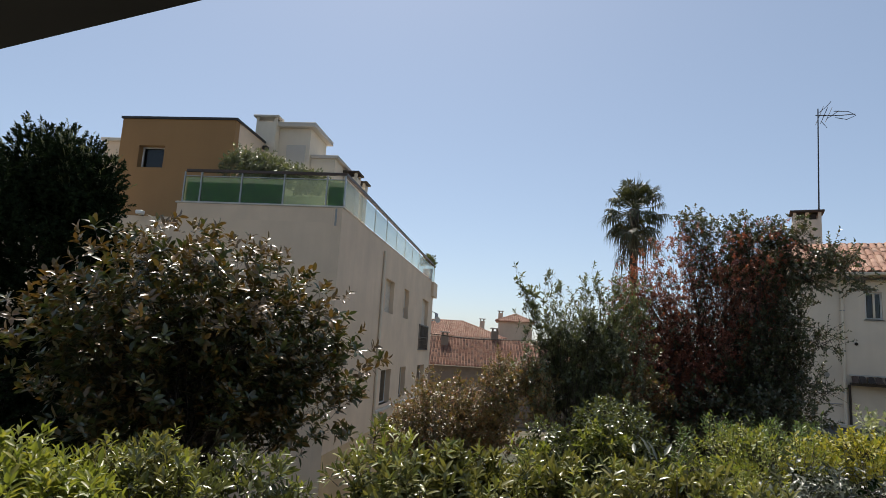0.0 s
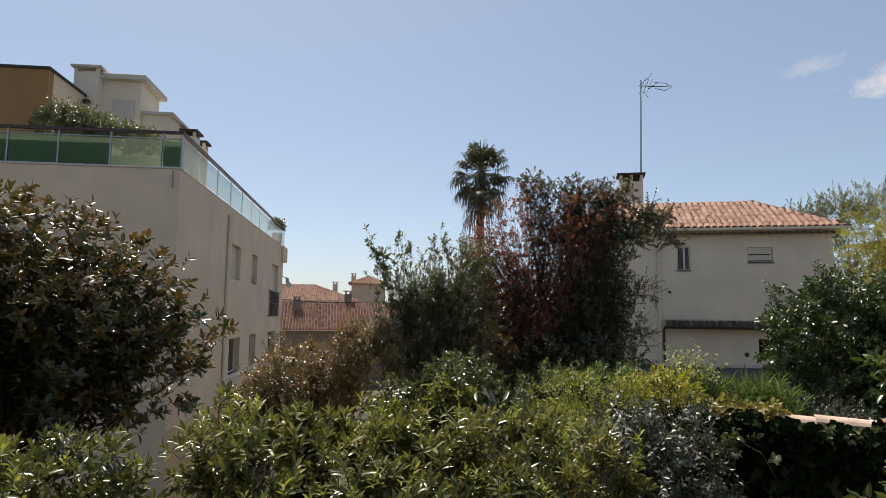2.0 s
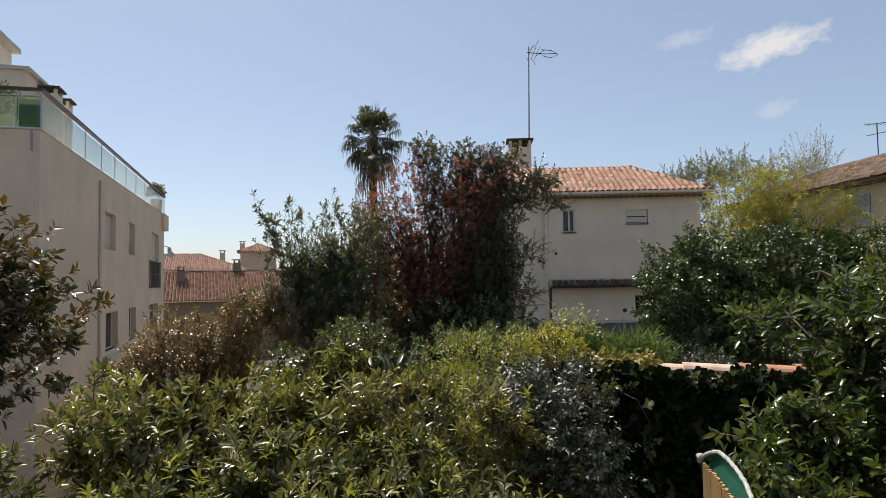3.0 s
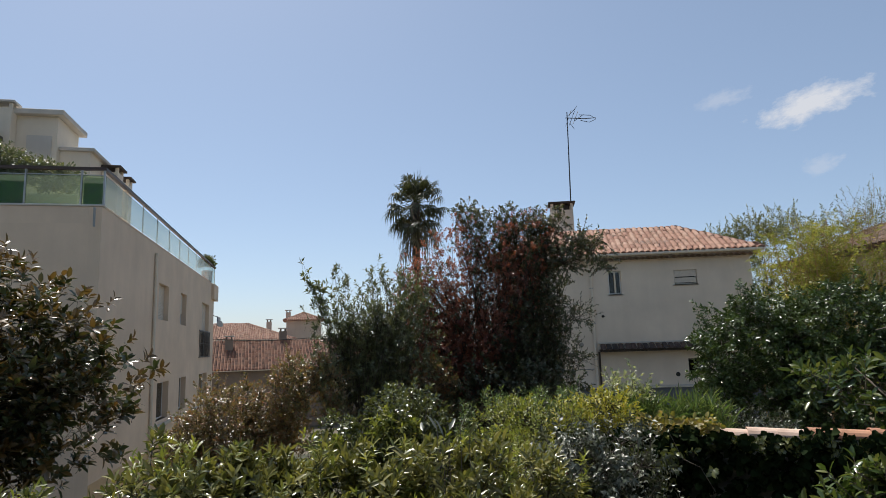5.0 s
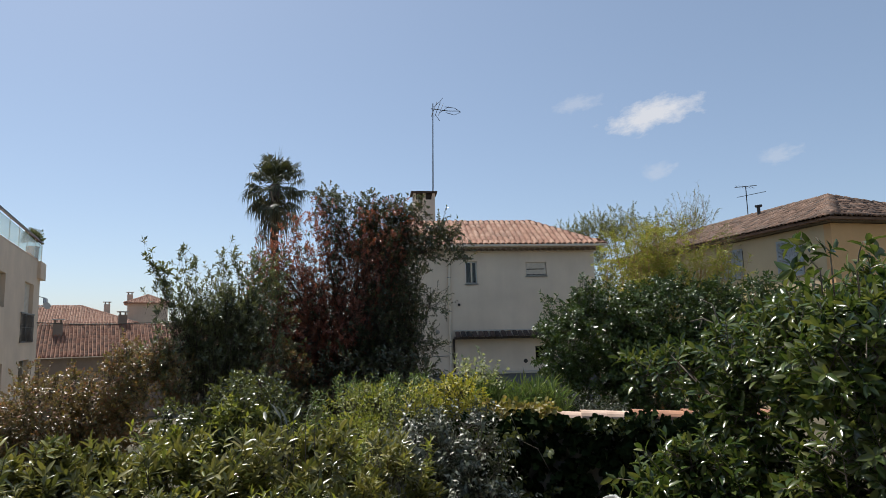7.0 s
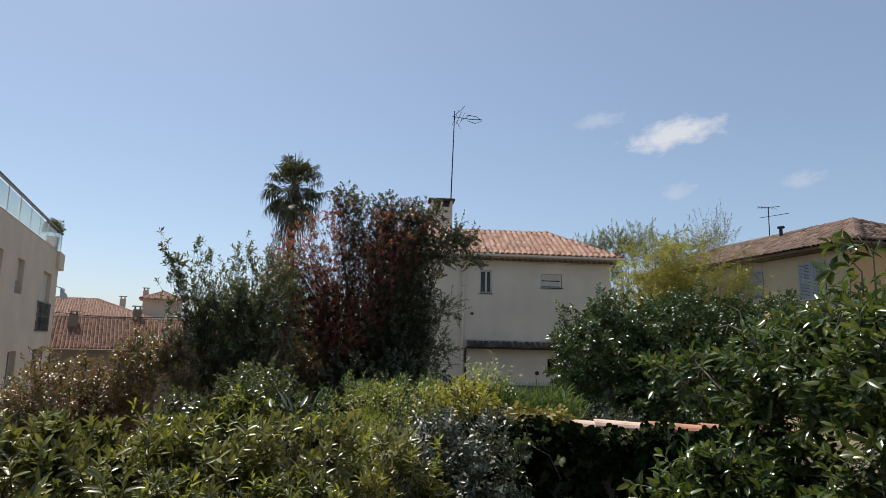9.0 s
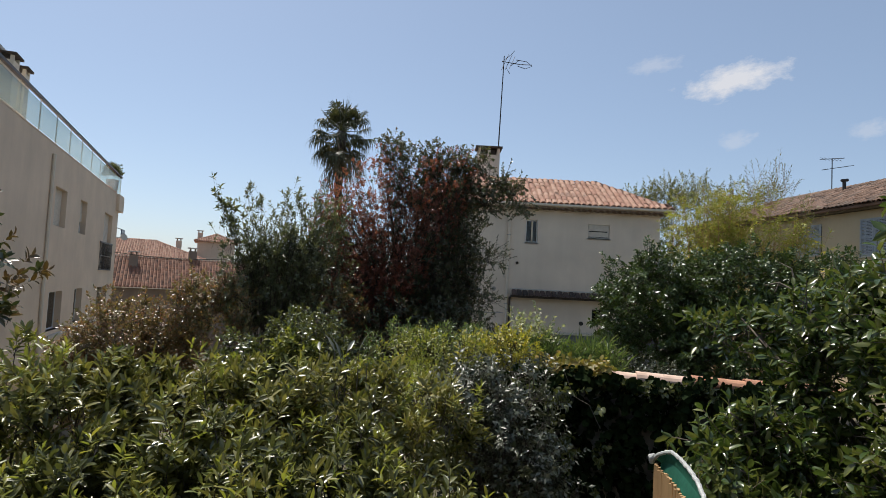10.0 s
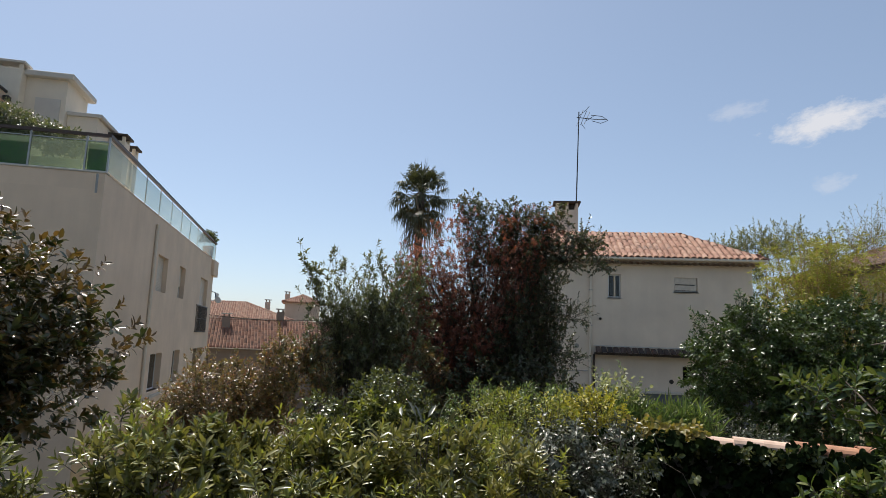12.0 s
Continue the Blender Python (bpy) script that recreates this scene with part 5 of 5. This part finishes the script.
simple_shrub("grey_tree", "grey-green tree with thin upper shoots", "tree",
             [(10.6, 33.0, 7.3, 1.1, 1.0, 1.3), (11.9, 32.8, 7.9, 1.2, 1.1, 1.35), (13.3, 32.4, 7.9, 1.2, 1.1, 1.25), (14.8, 32.0, 7.2, 1.1, 1.0, 1.4), (11.6, 32.4, 5.6, 1.7, 1.2, 1.6), (12.2, 32.4, 3.6, 1.9, 1.2, 1.8), (14.0, 32.0, 5.4, 1.6, 1.2, 1.6)], 2700, 13, 0.5, (0.12, 0.05), G["grey_tree"], 44, deep=0.7, up=0.9, wild=0.55, clump=1.4, hollow=-0.3)
simple_shrub("green_shrub", "loose green shrub at the foot of the bamboo", "shrub", [(8.0, 19.6, 2.9, 0.7, 0.6, 1.5), (8.5, 19.4, 1.6, 0.9, 0.7, 1.3)], 420, 11, 0.3, (0.10, 0.05), G["bay"], 49, deep=0.6, up=0.6)


def bamboo():
    t = empty("bamboo_clump", Matrix(), "yellow-green feathery bamboo clump", "bamboo")
    rg = random.Random(8)
    pts, nr = [], []
    for i in range(80):
        x, y = (rg.gauss(8.2, 0.6), rg.gauss(18.2, 0.5)) if i % 5 < 3 else (rg.gauss(9.25, 0.4), rg.gauss(17.6, 0.4))
        h = rg.uniform(5.0, 6.4) - 0.4 * abs(x - 8.0) + (0.6 if i % 20 == 0 else 0)
        lean = Vector((rg.uniform(-0.5, 0.7), rg.uniform(-0.4, 0.4), 0))
        p = [Vector((x, y, 0)) + lean * (s ** 2) + Vector((0, 0, h * s)) for s in (0, 0.35, 0.7, 1.0)]
        part("cane", TUBE(p, [0.018, 0.016, 0.012, 0.004], 5), M["reed"], t)
        for q in range(31 if i % 5 < 3 else 18):
            s = rg.uniform(0.45, 1.0)
            a = rg.uniform(0, 6.283)
            d = Vector((math.cos(a), math.sin(a), 0.2))
            pts.append(tuple(Vector((x, y, 0)) + lean * s ** 2 + Vector((0, 0, h * s)) + d * rg.uniform(0.02, 0.3)))
            nr.append(tuple(d))
    foliage(t, "foliage", None, 0, 12, 0.30, (0.13, 0.024), G["bamboo"], 45, "narrow yellowish leaves", M["reed"], pts=(np.array(pts), unit(np.array(nr))), up=0.3, droop=0.35, open_base=60, open_tip=20)
    thin = [(9.4, 17.9, 5.9, 0.75, 0.4, 0.75), (9.9, 17.2, 5.1, 0.35, 0.3, 0.45)]
    foliage(t, "thin_growth", thin, 120, 11, 0.5, (0.11, 0.017), G["grey_tree"], 46, "sparse grey shoots", M["reed"], deep=0.9, up=1.2)


bamboo()


# ---- near hedge ----
def hedge():
    rg = random.Random(12)
    # plants in the dim stretches get the shaded leaf tone
    spots = [("lime", -4.0, 2.25, 2.02), ("lime", -3.45, 2.2, 2.0), ("lime", -2.9, 1.9, 1.95), ("hedge", -3.7, 3.1, 1.95), ("hedge_shaded", -3.1, 2.75, 1.85), ("hedge_shaded", -3.0, 3.4, 1.85), ("hedge_shaded", -2.5, 2.4, 1.62),
             ("hedge_shaded", -2.0, 2.45, 1.58), ("hedge", -2.05, 3.75, 2.1), ("hedge", -1.6, 4.1, 2.0), ("hedge", -1.05, 4.3, 1.98), ("hedge", -0.5, 4.55, 1.98), ("hedge_shaded", -1.75, 3.2, 1.72), ("hedge_shaded", -1.15, 3.5, 1.75),
             ("hedge_shaded", -0.5, 3.7, 1.72), ("hedge", -0.65, 3.05, 1.62), ("hedge", -1.3, 2.8, 1.58), ("hedge_shaded", -0.05, 3.4, 1.55), ("hedge_shaded", 0.35, 4.0, 1.22), ("hedge", 0.05, 5.2, 1.78)]
    for i, (mk, x, y, z) in enumerate(spots):
        t = empty("hedge_plant", pose(0, 0, 0), "leafy garden hedge plant with long pointed leaves" if mk != "lime" else "lime green hedge plant with pointed leaves", "hedge", "garden hedge")
        lobes = [(x, y, z, 0.42, 0.42, 0.36), (x + rg.uniform(-0.2, 0.2), y + rg.uniform(-0.2, 0.2), z - 0.35, 0.5, 0.5, 0.5)]
        limbs(t, (x, y, 0.0), (x, y, z - 0.7), [(x + rg.uniform(-0.3, 0.3), y + rg.uniform(-0.3, 0.3), z) for _ in range(4)], 0.025, M["bark_dark"], i, "stem", 6)
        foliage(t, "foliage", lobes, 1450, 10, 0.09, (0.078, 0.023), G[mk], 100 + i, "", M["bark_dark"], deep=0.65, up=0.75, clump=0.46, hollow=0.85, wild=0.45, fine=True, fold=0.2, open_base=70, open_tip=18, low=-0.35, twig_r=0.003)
        # lime sprigs on top paint the sunlit crest of the hedge
        foliage(t, "young_growth", lobes[:1], 26, 8, 0.08, (0.06, 0.017), G["lime"], 150 + i, "yellow-green tips in a sunlit tone", None, low=0.2, deep=0.05, up=1.2, wild=0.4, fine=True)
        lone_leaves(t, lobes[:1], 14, G["hedge_leaf"], 0.085, 0.024, 200 + i)


hedge()


# ---- middle garden ----
simple_shrub("golden_shrub", "yellow-green shrub lit by the sun", "shrub",
             [(-0.1, 6.3, 1.75, 0.42, 0.5, 0.45), (0.2, 7.2, 1.9, 0.5, 0.5, 0.45), (-0.2, 7.6, 2.0, 0.4, 0.4, 0.35), (-0.1, 5.9, 1.35, 0.5, 0.4, 0.5)], 1300, 10, 0.12, (0.055, 0.019), G["lime"], 61, clump=0.4, hollow=-0.1, deep=0.5, up=0.9)
simple_shrub("golden_shrub", "bright golden yellow shrub", "shrub",
             [(1.0, 8.0, 2.08, 0.36, 0.35, 0.32), (0.55, 7.9, 1.95, 0.3, 0.35, 0.28), (0.9, 8.0, 1.6, 0.5, 0.4, 0.45)], 520, 10, 0.14, (0.06, 0.028), G["gold"], 62, deep=0.5, up=0.8)
simple_shrub("green_shrub", "fresh green shrub behind the garden wall", "shrub",
             [(0.2, 8.6, 1.95, 0.55, 0.5, 0.4), (-0.5, 8.4, 1.9, 0.4, 0.4, 0.45), (0.6, 9.2, 2.0, 0.5, 0.5, 0.35)], 700, 11, 0.15, (0.07, 0.016), G["blade"], 63, clump=0.4, deep=0.5, up=1.2)


def strap_plants():
    t = empty("strap_leaf_plant", Matrix(), "clump of narrow upright strap leaves", "plant")
    rng = np.random.default_rng(9)
    n = 520
    p = np.stack([1.15 + 1.5 * rng.random(n) ** 1.5, rng.uniform(8.6, 9.4, n), rng.uniform(1.62, 2.06, n)], 1)
    p = p[np.sin(p[:, 0] * 9) + np.sin(p[:, 1] * 11) + rng.normal(0, 0.6, n) > -0.3]
    n = len(p)
    foliage(t, "grass", None, 0, 7, 0.08, (0.30, 0.016), G["blade"], 64, "", None, pts=(p, unit(rng.normal(size=(n, 3)) * [1, 1, 0.2])), up=2.0, wild=0.3, open_base=35, open_tip=12, droop=0.0, bend=0.25, fine=True)
    part("planting_bed", B(1.2, 3.4, 8.7, 9.5, 0.0, 1.3), M["concrete"], t, "raised planting bed behind the garden wall")


strap_plants()

simple_shrub("low_shrub", "low small-leaved shrub behind the garden wall", "shrub",
             [(2.35, 9.0, 1.8, 0.36, 0.3, 0.3), (2.8, 9.0, 1.78, 0.36, 0.3, 0.28), (3.25, 9.0, 1.72, 0.36, 0.3, 0.28)], 700, 9, 0.1, (0.05, 0.022), G["glint"], 67, deep=0.5, up=0.6, clump=0.3, hollow=-0.3)
simple_shrub("pale_shrub", "thin shoots with pale whitish leaves", "shrub", [(1.35, 9.0, 2.3, 0.36, 0.25, 0.22)], 44, 10, 0.24, (0.062, 0.045), G["pale"], 65, deep=0.9, up=1.2)
simple_shrub("silver_shrub", "shrub of drooping leaflets, pale glints in the leaf colour", "shrub",
             [(0.36, 5.85, 1.9, 0.32, 0.36, 0.34), (0.76, 5.9, 1.92, 0.38, 0.38, 0.34), (0.6, 5.65, 1.45, 0.46, 0.38, 0.45), (0.9, 5.65, 1.3, 0.36, 0.36, 0.45)], 1150, 13, 0.2, (0.056, 0.025), G["glint"], 66, clump=0.32, hollow=0.1, deep=0.5, up=0.25, droop=0.35, wild=0.6, open_base=75, open_tip=50)


# ---- garden wall with ivy and tile coping ----
WALL = pose(0.35, 7.2, 0.045, 0, 0, -11.5)


def garden_wall():
    w = empty("garden_wall", WALL, "garden wall under half-round coping tiles", "wall", kind="structure")
    part("masonry", B(0, 3.6, 0, 0.24, -0.2, 1.98), M["concrete"], w)
    for i in range(8):
        x = 1.62 + i * 0.27
        pale = i < 3
        me = finish("coping_tile", barrel(0.25, 0.36, seg=8, flare=0.88), M["clay_pale" if pale else "clay_red"], False)
        part("coping_tile", me, None, w, "pale weathered coping tile" if pale else "orange clay coping tile", m=pose(x, 0.12, 1.99, 0, 0, -90) @ pose(0, 0, 0.012 * (i % 2), 1.5, 0, 0))
    return w


garden_wall()


def ivy():
    t = empty("ivy", WALL, "ivy covering the garden wall, its shade in the leaf colour", "ivy")
    rng = np.random.default_rng(3)
    n = 1300
    p = np.stack([rng.uniform(0, 3.6, n), rng.uniform(-0.16, -0.02, n), 2.05 - 1.5 * rng.random(n) ** 1.2], 1)
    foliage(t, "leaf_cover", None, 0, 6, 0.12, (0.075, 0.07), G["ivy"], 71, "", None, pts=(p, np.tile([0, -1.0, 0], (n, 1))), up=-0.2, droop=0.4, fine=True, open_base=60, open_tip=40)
    m = 95
    q = np.stack([rng.uniform(0.85, 1.6, m), rng.uniform(-0.15, 0.2, m), rng.uniform(2.0, 2.12, m)], 1)
    a = np.stack([rng.uniform(0.35, 1.5, 260), rng.uniform(-0.42, -0.2, 260), 1.95 - 1.3 * rng.random(260)], 1)
    a = a[np.sin(a[:, 0] * 13) + np.sin(a[:, 2] * 11) + rng.normal(0, 0.5, 260) > 0.1]
    # lighter laurel tone stands for sun on these sprays and the fringe
    foliage(t, "hanging_growth", None, 0, 7, 0.14, (0.065, 0.038), G["laurel"], 73, "hanging sprays in a lighter green that stands for sun", None, pts=(a, np.tile([0, -0.7, -0.3], (len(a), 1))), up=0.2, droop=0.3, fine=True)
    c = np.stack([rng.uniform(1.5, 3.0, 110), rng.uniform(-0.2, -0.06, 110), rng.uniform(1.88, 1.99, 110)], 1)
    foliage(t, "upper_fringe", None, 0, 5, 0.06, (0.05, 0.036), G["laurel"], 74, "leaves under the coping in a lighter sunlit tone", None, pts=(c, np.tile([0, -0.8, 0.5], (110, 1))), up=0.4, fine=True)
    foliage(t, "yellowed_foliage", None, 0, 5, 0.10, (0.06, 0.045), G["ivy_dry"], 72, "yellowed ivy leaves along the top", None, pts=(q, np.tile([0, -0.6, 0.8], (m, 1))), up=0.3, fine=True)


ivy()


# ---- glossy shrub close by ----
def glossy():
    t = empty("glossy_shrub", Matrix(), "big glossy green shrub with broad pointed leaves", "shrub")
    lobes = [(2.58, 3.85, 2.66, 0.46, 0.5, 0.42), (2.95, 3.5, 2.76, 0.62, 0.55, 0.5), (2.46, 3.55, 1.74, 0.5, 0.5, 0.46), (2.85, 3.0, 2.0, 0.75, 0.6, 0.75), (3.35, 3.0, 2.6, 0.55, 0.55, 0.55), (2.02, 4.25, 2.68, 0.26, 0.25, 0.15), (2.32, 3.8, 2.32, 0.22, 0.25, 0.34), (2.0, 3.3, 1.48, 0.62, 0.5, 0.5), (2.5, 2.95, 2.72, 0.38, 0.32, 0.4), (1.97, 3.65, 1.93, 0.32, 0.32, 0.3), (1.8, 3.5, 1.6, 0.34, 0.34, 0.34), (1.64, 3.55, 2.18, 0.2, 0.2, 0.12), (1.9, 3.6, 2.2, 0.22, 0.2, 0.14), (1.54, 3.4, 1.95, 0.2, 0.2, 0.2)]
    limbs(t, (2.6, 3.6, 0), (2.6, 3.6, 1.3), [(l[0], l[1], l[2] + 0.15) for l in lobes], 0.05, M["bark"], 15)
    foliage(t, "foliage", lobes, 5900, 9, 0.1, (0.076, 0.027), G["citrus"], 81, "", M["bark"], deep=0.5, clump=0.42, hollow=-0.65, up=0.5, fine=True, fold=0.18, droop=0.25)
    lone_leaves(t, lobes, 240, G["citrus_leaf"], 0.085, 0.032, 83)
    shoots = [((2.27, 2.93, 3.27), (2.27, 2.93, 3.37), (2.23, 2.97, 3.45)), ((2.29, 2.79, 3.26), (2.30, 2.78, 3.34), (2.32, 2.77, 3.40)), ((2.23, 2.96, 3.28), (2.18, 3.00, 3.37), (2.16, 3.01, 3.44))]
    ends, out = [], []
    for q in shoots:
        part("young_stem", TUBE([(q[0][0], q[0][1], q[0][2] - 0.12)] + list(q), [0.0045, 0.004, 0.0035, 0.002], 6), M["bark"], t, smooth=True)
        for dx, dy, dz in ((0, 0, 0), (0.03, -0.02, -0.05), (-0.03, 0.02, -0.11)):
            ends.append((q[2][0] + dx, q[2][1] + dy, q[2][2] + dz - 0.04))
            out.append((dx * 8, dy * 8, 0.4))
    foliage(t, "shoot_leaves", None, 0, 6, 0.05, (0.085, 0.034), G["citrus"], 84, "rosettes of leaves on tall shoots", None, vary=0.3, pts=(np.array(ends), unit(np.array(out) + 1e-4)), fine=True, up=0.5, droop=0.1, open_base=80, open_tip=40)
    tips = [(2.45, 3.2, 3.05, 0.15, 0.12, 0.1), (2.8, 3.1, 3.1, 0.2, 0.15, 0.08)]
    foliage(t, "new_growth", tips, 9, 9, 0.13, (0.085, 0.032), G["citrus"], 82, "tall young shoots", M["bark"], deep=0.9, up=1.6, fine=True)


glossy()


# ---- reed screen with a green edge ----
def reed_screen():
    t = empty("reed_screen", pose(1.09, 3.12, 0, 0, 0, -98), "bent reed screen with a green canvas edge", "screen")
    n = 60

    def top(s):
        return 2.155 + 0.03 * s
    rg = random.Random(2)
    for i in range(n):
        s = i * 0.0165
        part("reed", TUBE([(s, rg.uniform(-0.004, 0.004), -0.15), (s, rg.uniform(-0.004, 0.004), top(s) + rg.uniform(-0.012, 0.008))], 0.008, 5), M["reed"], t)
    def rim(s):
        return Vector((s, 0.055 * math.sin(min(1.2, s / 0.85) * math.pi), 2.18 + 0.07 * math.sin(min(1.0, s / 0.2) * math.pi / 2) - 0.09 * max(0.0, s - 0.25)))
    bm = bmesh.new()
    prev = None
    for i in range(49):
        s = i * 0.02
        r = rim(s)
        a = [bm.verts.new((s, 0.012, top(s) - 0.07)), bm.verts.new((s, 0.03 + r.y * 0.35, (top(s) + r.z) / 2 - 0.01)), bm.verts.new(r)]
        if prev:
            bm.faces.new((prev[0], a[0], a[1], prev[1]))
            bm.faces.new((prev[1], a[1], a[2], prev[2]))
        prev = a
    bmesh.ops.solidify(bm, geom=bm.faces[:], thickness=0.006)
    part("canvas", bm, M["green_edge"], t, "dark green canvas strip")
    part("frayed_edge", TUBE([rim(i * 0.02) + Vector((0, rg.uniform(-0.003, 0.003), rg.uniform(-0.003, 0.003))) for i in range(49)], 0.009, 7), M["frayed"], t, "frayed white rope edge")
    part("knot", TUBE([rim(0.0) + Vector((-0.02, -0.01, -0.03)), rim(0.0) + Vector((-0.01, -0.01, 0.0)), rim(0.0) + Vector((0.0, 0, 0.012))], [0.012, 0.02, 0.008], 8), M["frayed"], t, "white rope knot")


reed_screen()


def small_extras():
    t = empty("bare_branch", Matrix(), "dead grey forked branch sticking out of the bushes", "branch")
    b = [(2.5, 4.23, 2.85), (2.46, 4.36, 3.01), (2.39, 4.46, 3.07), (2.33, 4.54, 3.05), (2.45, 4.42, 3.17), (2.4, 4.51, 3.22)]
    part("stem", TUBE([(b[0][0] + 0.15, b[0][1], 1.6), b[0], b[1], b[2], b[3]], [0.016, 0.012, 0.009, 0.007, 0.003], 6), M["bark"], t)
    part("twig", TUBE([b[1], b[4], b[5]], [0.008, 0.005, 0.002], 5), M["bark"], t)
    part("twig", TUBE([b[2], ((b[2][0] + b[3][0]) / 2, b[2][1], b[3][2] - 0.05)], [0.006, 0.002], 5), M["bark"], t)
    c = empty("wilted_plant", Matrix(), "wilted plant with long curled pale leaves", "plant")
    me = single_leaf(G["glint"], 0.15, 0.03)
    rg = random.Random(21)
    for i, p in enumerate([(-0.73, 4.48, 2.45), (-0.63, 4.49, 2.45), (-0.55, 4.5, 2.45), (-0.47, 4.51, 2.45), (-0.59, 4.5, 2.41), (-0.41, 4.52, 2.41)]):
        part("leaf", me, None, c, m=Matrix.Translation(p) @ pose(0, 0, 0, rg.uniform(-40, 40), rg.uniform(-65, -5), rg.uniform(-60, 200)))
        part("stalk", TUBE([(p[0], p[1], p[2] - 0.9), p], [0.005, 0.003], 4), M["bark"], c)
    f = empty("red_flower", Matrix(), "small red flower among the silvery leaves", "flower")
    x, y, z = (0.25, 5.28, 1.99)
    part("stalk", TUBE([(x + 0.05, y + 0.25, z - 0.6), (x, y, z)], [0.004, 0.003], 5), M["bark"], f)
    pm = single_leaf(M["petal"], 0.06, 0.035)
    for i in range(6):
        part("petal", pm, None, f, m=pose(x, y, z, 0, -25, i * 60))
    v = empty("ivy_vine", Matrix(), "thin hanging ivy vine stems", "vine")
    for pts in [[(0.88, 5.47, 2.33), (0.89, 5.47, 2.15), (0.83, 5.48, 1.94), (0.66, 5.5, 1.79)], [(1.26, 6.01, 2.21), (1.35, 5.99, 1.99), (1.49, 5.96, 1.92), (1.59, 5.93, 1.72)], [(0.4, 5.12, 2.07), (0.35, 5.13, 1.92), (0.28, 5.13, 1.76)]]:
        part("tendril", TUBE(pts, 0.0028, 5), M["bark"], v)


small_extras()


# ---- terrace plants on the apartment block ----
def terrace_plants():
    t = empty("terrace_plant", APT, "leafy climber spilling over the roof terrace", "plant")
    foliage(t, "foliage", [(-3.9, 1.4, 8.5, 0.55, 0.5, 0.5), (-3.1, 1.3, 8.3, 0.7, 0.5, 0.5), (-2.2, 1.2, 8.0, 0.8, 0.4, 0.4), (-1.4, 1.2, 7.8, 0.5, 0.4, 0.35)], 1000, 9, 0.22, (0.10, 0.05), G["bay"], 91, "", None, up=0.4)
    part("planter", B(-4.4, -0.9, 0.95, 1.45, 6.495, 7.5, bev=0.02), M["slab"], t, "long planter behind the glass")
    t2 = empty("terrace_plant", APT, "small round bush at the terrace end", "plant")
    foliage(t2, "foliage", [(-0.3, 19.5, 8.1, 0.36, 0.45, 0.36)], 230, 10, 0.14, (0.10, 0.045), G["laurel"], 92, "", None, up=0.6)
    part("pot", TUBE([(-0.3, 19.6, 6.495), (-0.3, 19.6, 7.7)], [0.22, 0.3], 14), M["clay_red"], t2, "tall clay pot")


terrace_plants()


# ---- clouds ----
def cloud(x, y, z, w, h, seed, dens):
    m, nt, b = node_mat("glowing_cloud")
    co = nt.nodes.new("ShaderNodeTexCoord")
    n = noise_tex(nt, 4.5 / w, 9, 0.66, (1, 1, 1.9))
    grad = nt.nodes.new("ShaderNodeTexGradient")
    grad.gradient_type = "SPHERICAL"
    mp = nt.nodes.new("ShaderNodeMapping")
    mp.inputs["Scale"].default_value = (2 / w, 0.001, 2 / h)
    nt.links.new(co.outputs["Object"], mp.inputs["Vector"])
    nt.links.new(mp.outputs["Vector"], grad.inputs["Vector"])
    add = nt.nodes.new("ShaderNodeMath")
    add.operation = "MULTIPLY_ADD"
    add.inputs[1].default_value = 0.62
    nt.links.new(grad.outputs["Fac"], add.inputs[0])
    nt.links.new(n, add.inputs[2])
    mr = nt.nodes.new("ShaderNodeMapRange")
    mr.inputs["From Min"].default_value, mr.inputs["From Max"].default_value = 0.66, 0.98
    mr.inputs["To Max"].default_value = dens
    nt.links.new(add.outputs[0], mr.inputs["Value"])
    # emission in place of sunlight on the cloud
    em = nt.nodes.new("ShaderNodeEmission")
    em.inputs["Color"].default_value = (0.93, 0.95, 1.0, 1)
    em.inputs["Strength"].default_value = 0.72
    tp = nt.nodes.new("ShaderNodeBsdfTransparent")
    mx = nt.nodes.new("ShaderNodeMixShader")
    nt.links.new(mr.outputs["Result"], mx.inputs["Fac"])
    nt.links.new(tp.outputs["BSDF"], mx.inputs[1])
    nt.links.new(em.outputs["Emission"], mx.inputs[2])
    nt.links.new(mx.outputs["Shader"], nt.nodes["Material Output"].inputs["Surface"])
    bm = bmesh.new()
    g = [[bm.verts.new((w * (i / 8 - 0.5), 12 * math.sin(i * 0.9 + seed) * math.sin(k), h * (k / 4 - 0.5))) for i in range(9)] for k in range(5)]
    for k in range(4):
        for i in range(8):
            bm.faces.new((g[k][i], g[k][i + 1], g[k + 1][i + 1], g[k + 1][i]))
    yaw = math.degrees(math.atan2(-x, y))
    ob = thing("cloud", bm, m, "small white fair-weather cloud in the blue sky", "cloud", m=pose(x, y, z, 0, -9, yaw), group="clouds", kind="structure", smooth=True)
    return ob


cloud(632, 1360, 489, 300, 112, 1, 0.92)
cloud(475, 1425, 535, 170, 60, 2, 0.30)
cloud(851, 1235, 361, 130, 55, 3, 0.30)
cloud(640, 1357, 356, 120, 55, 4, 0.28)
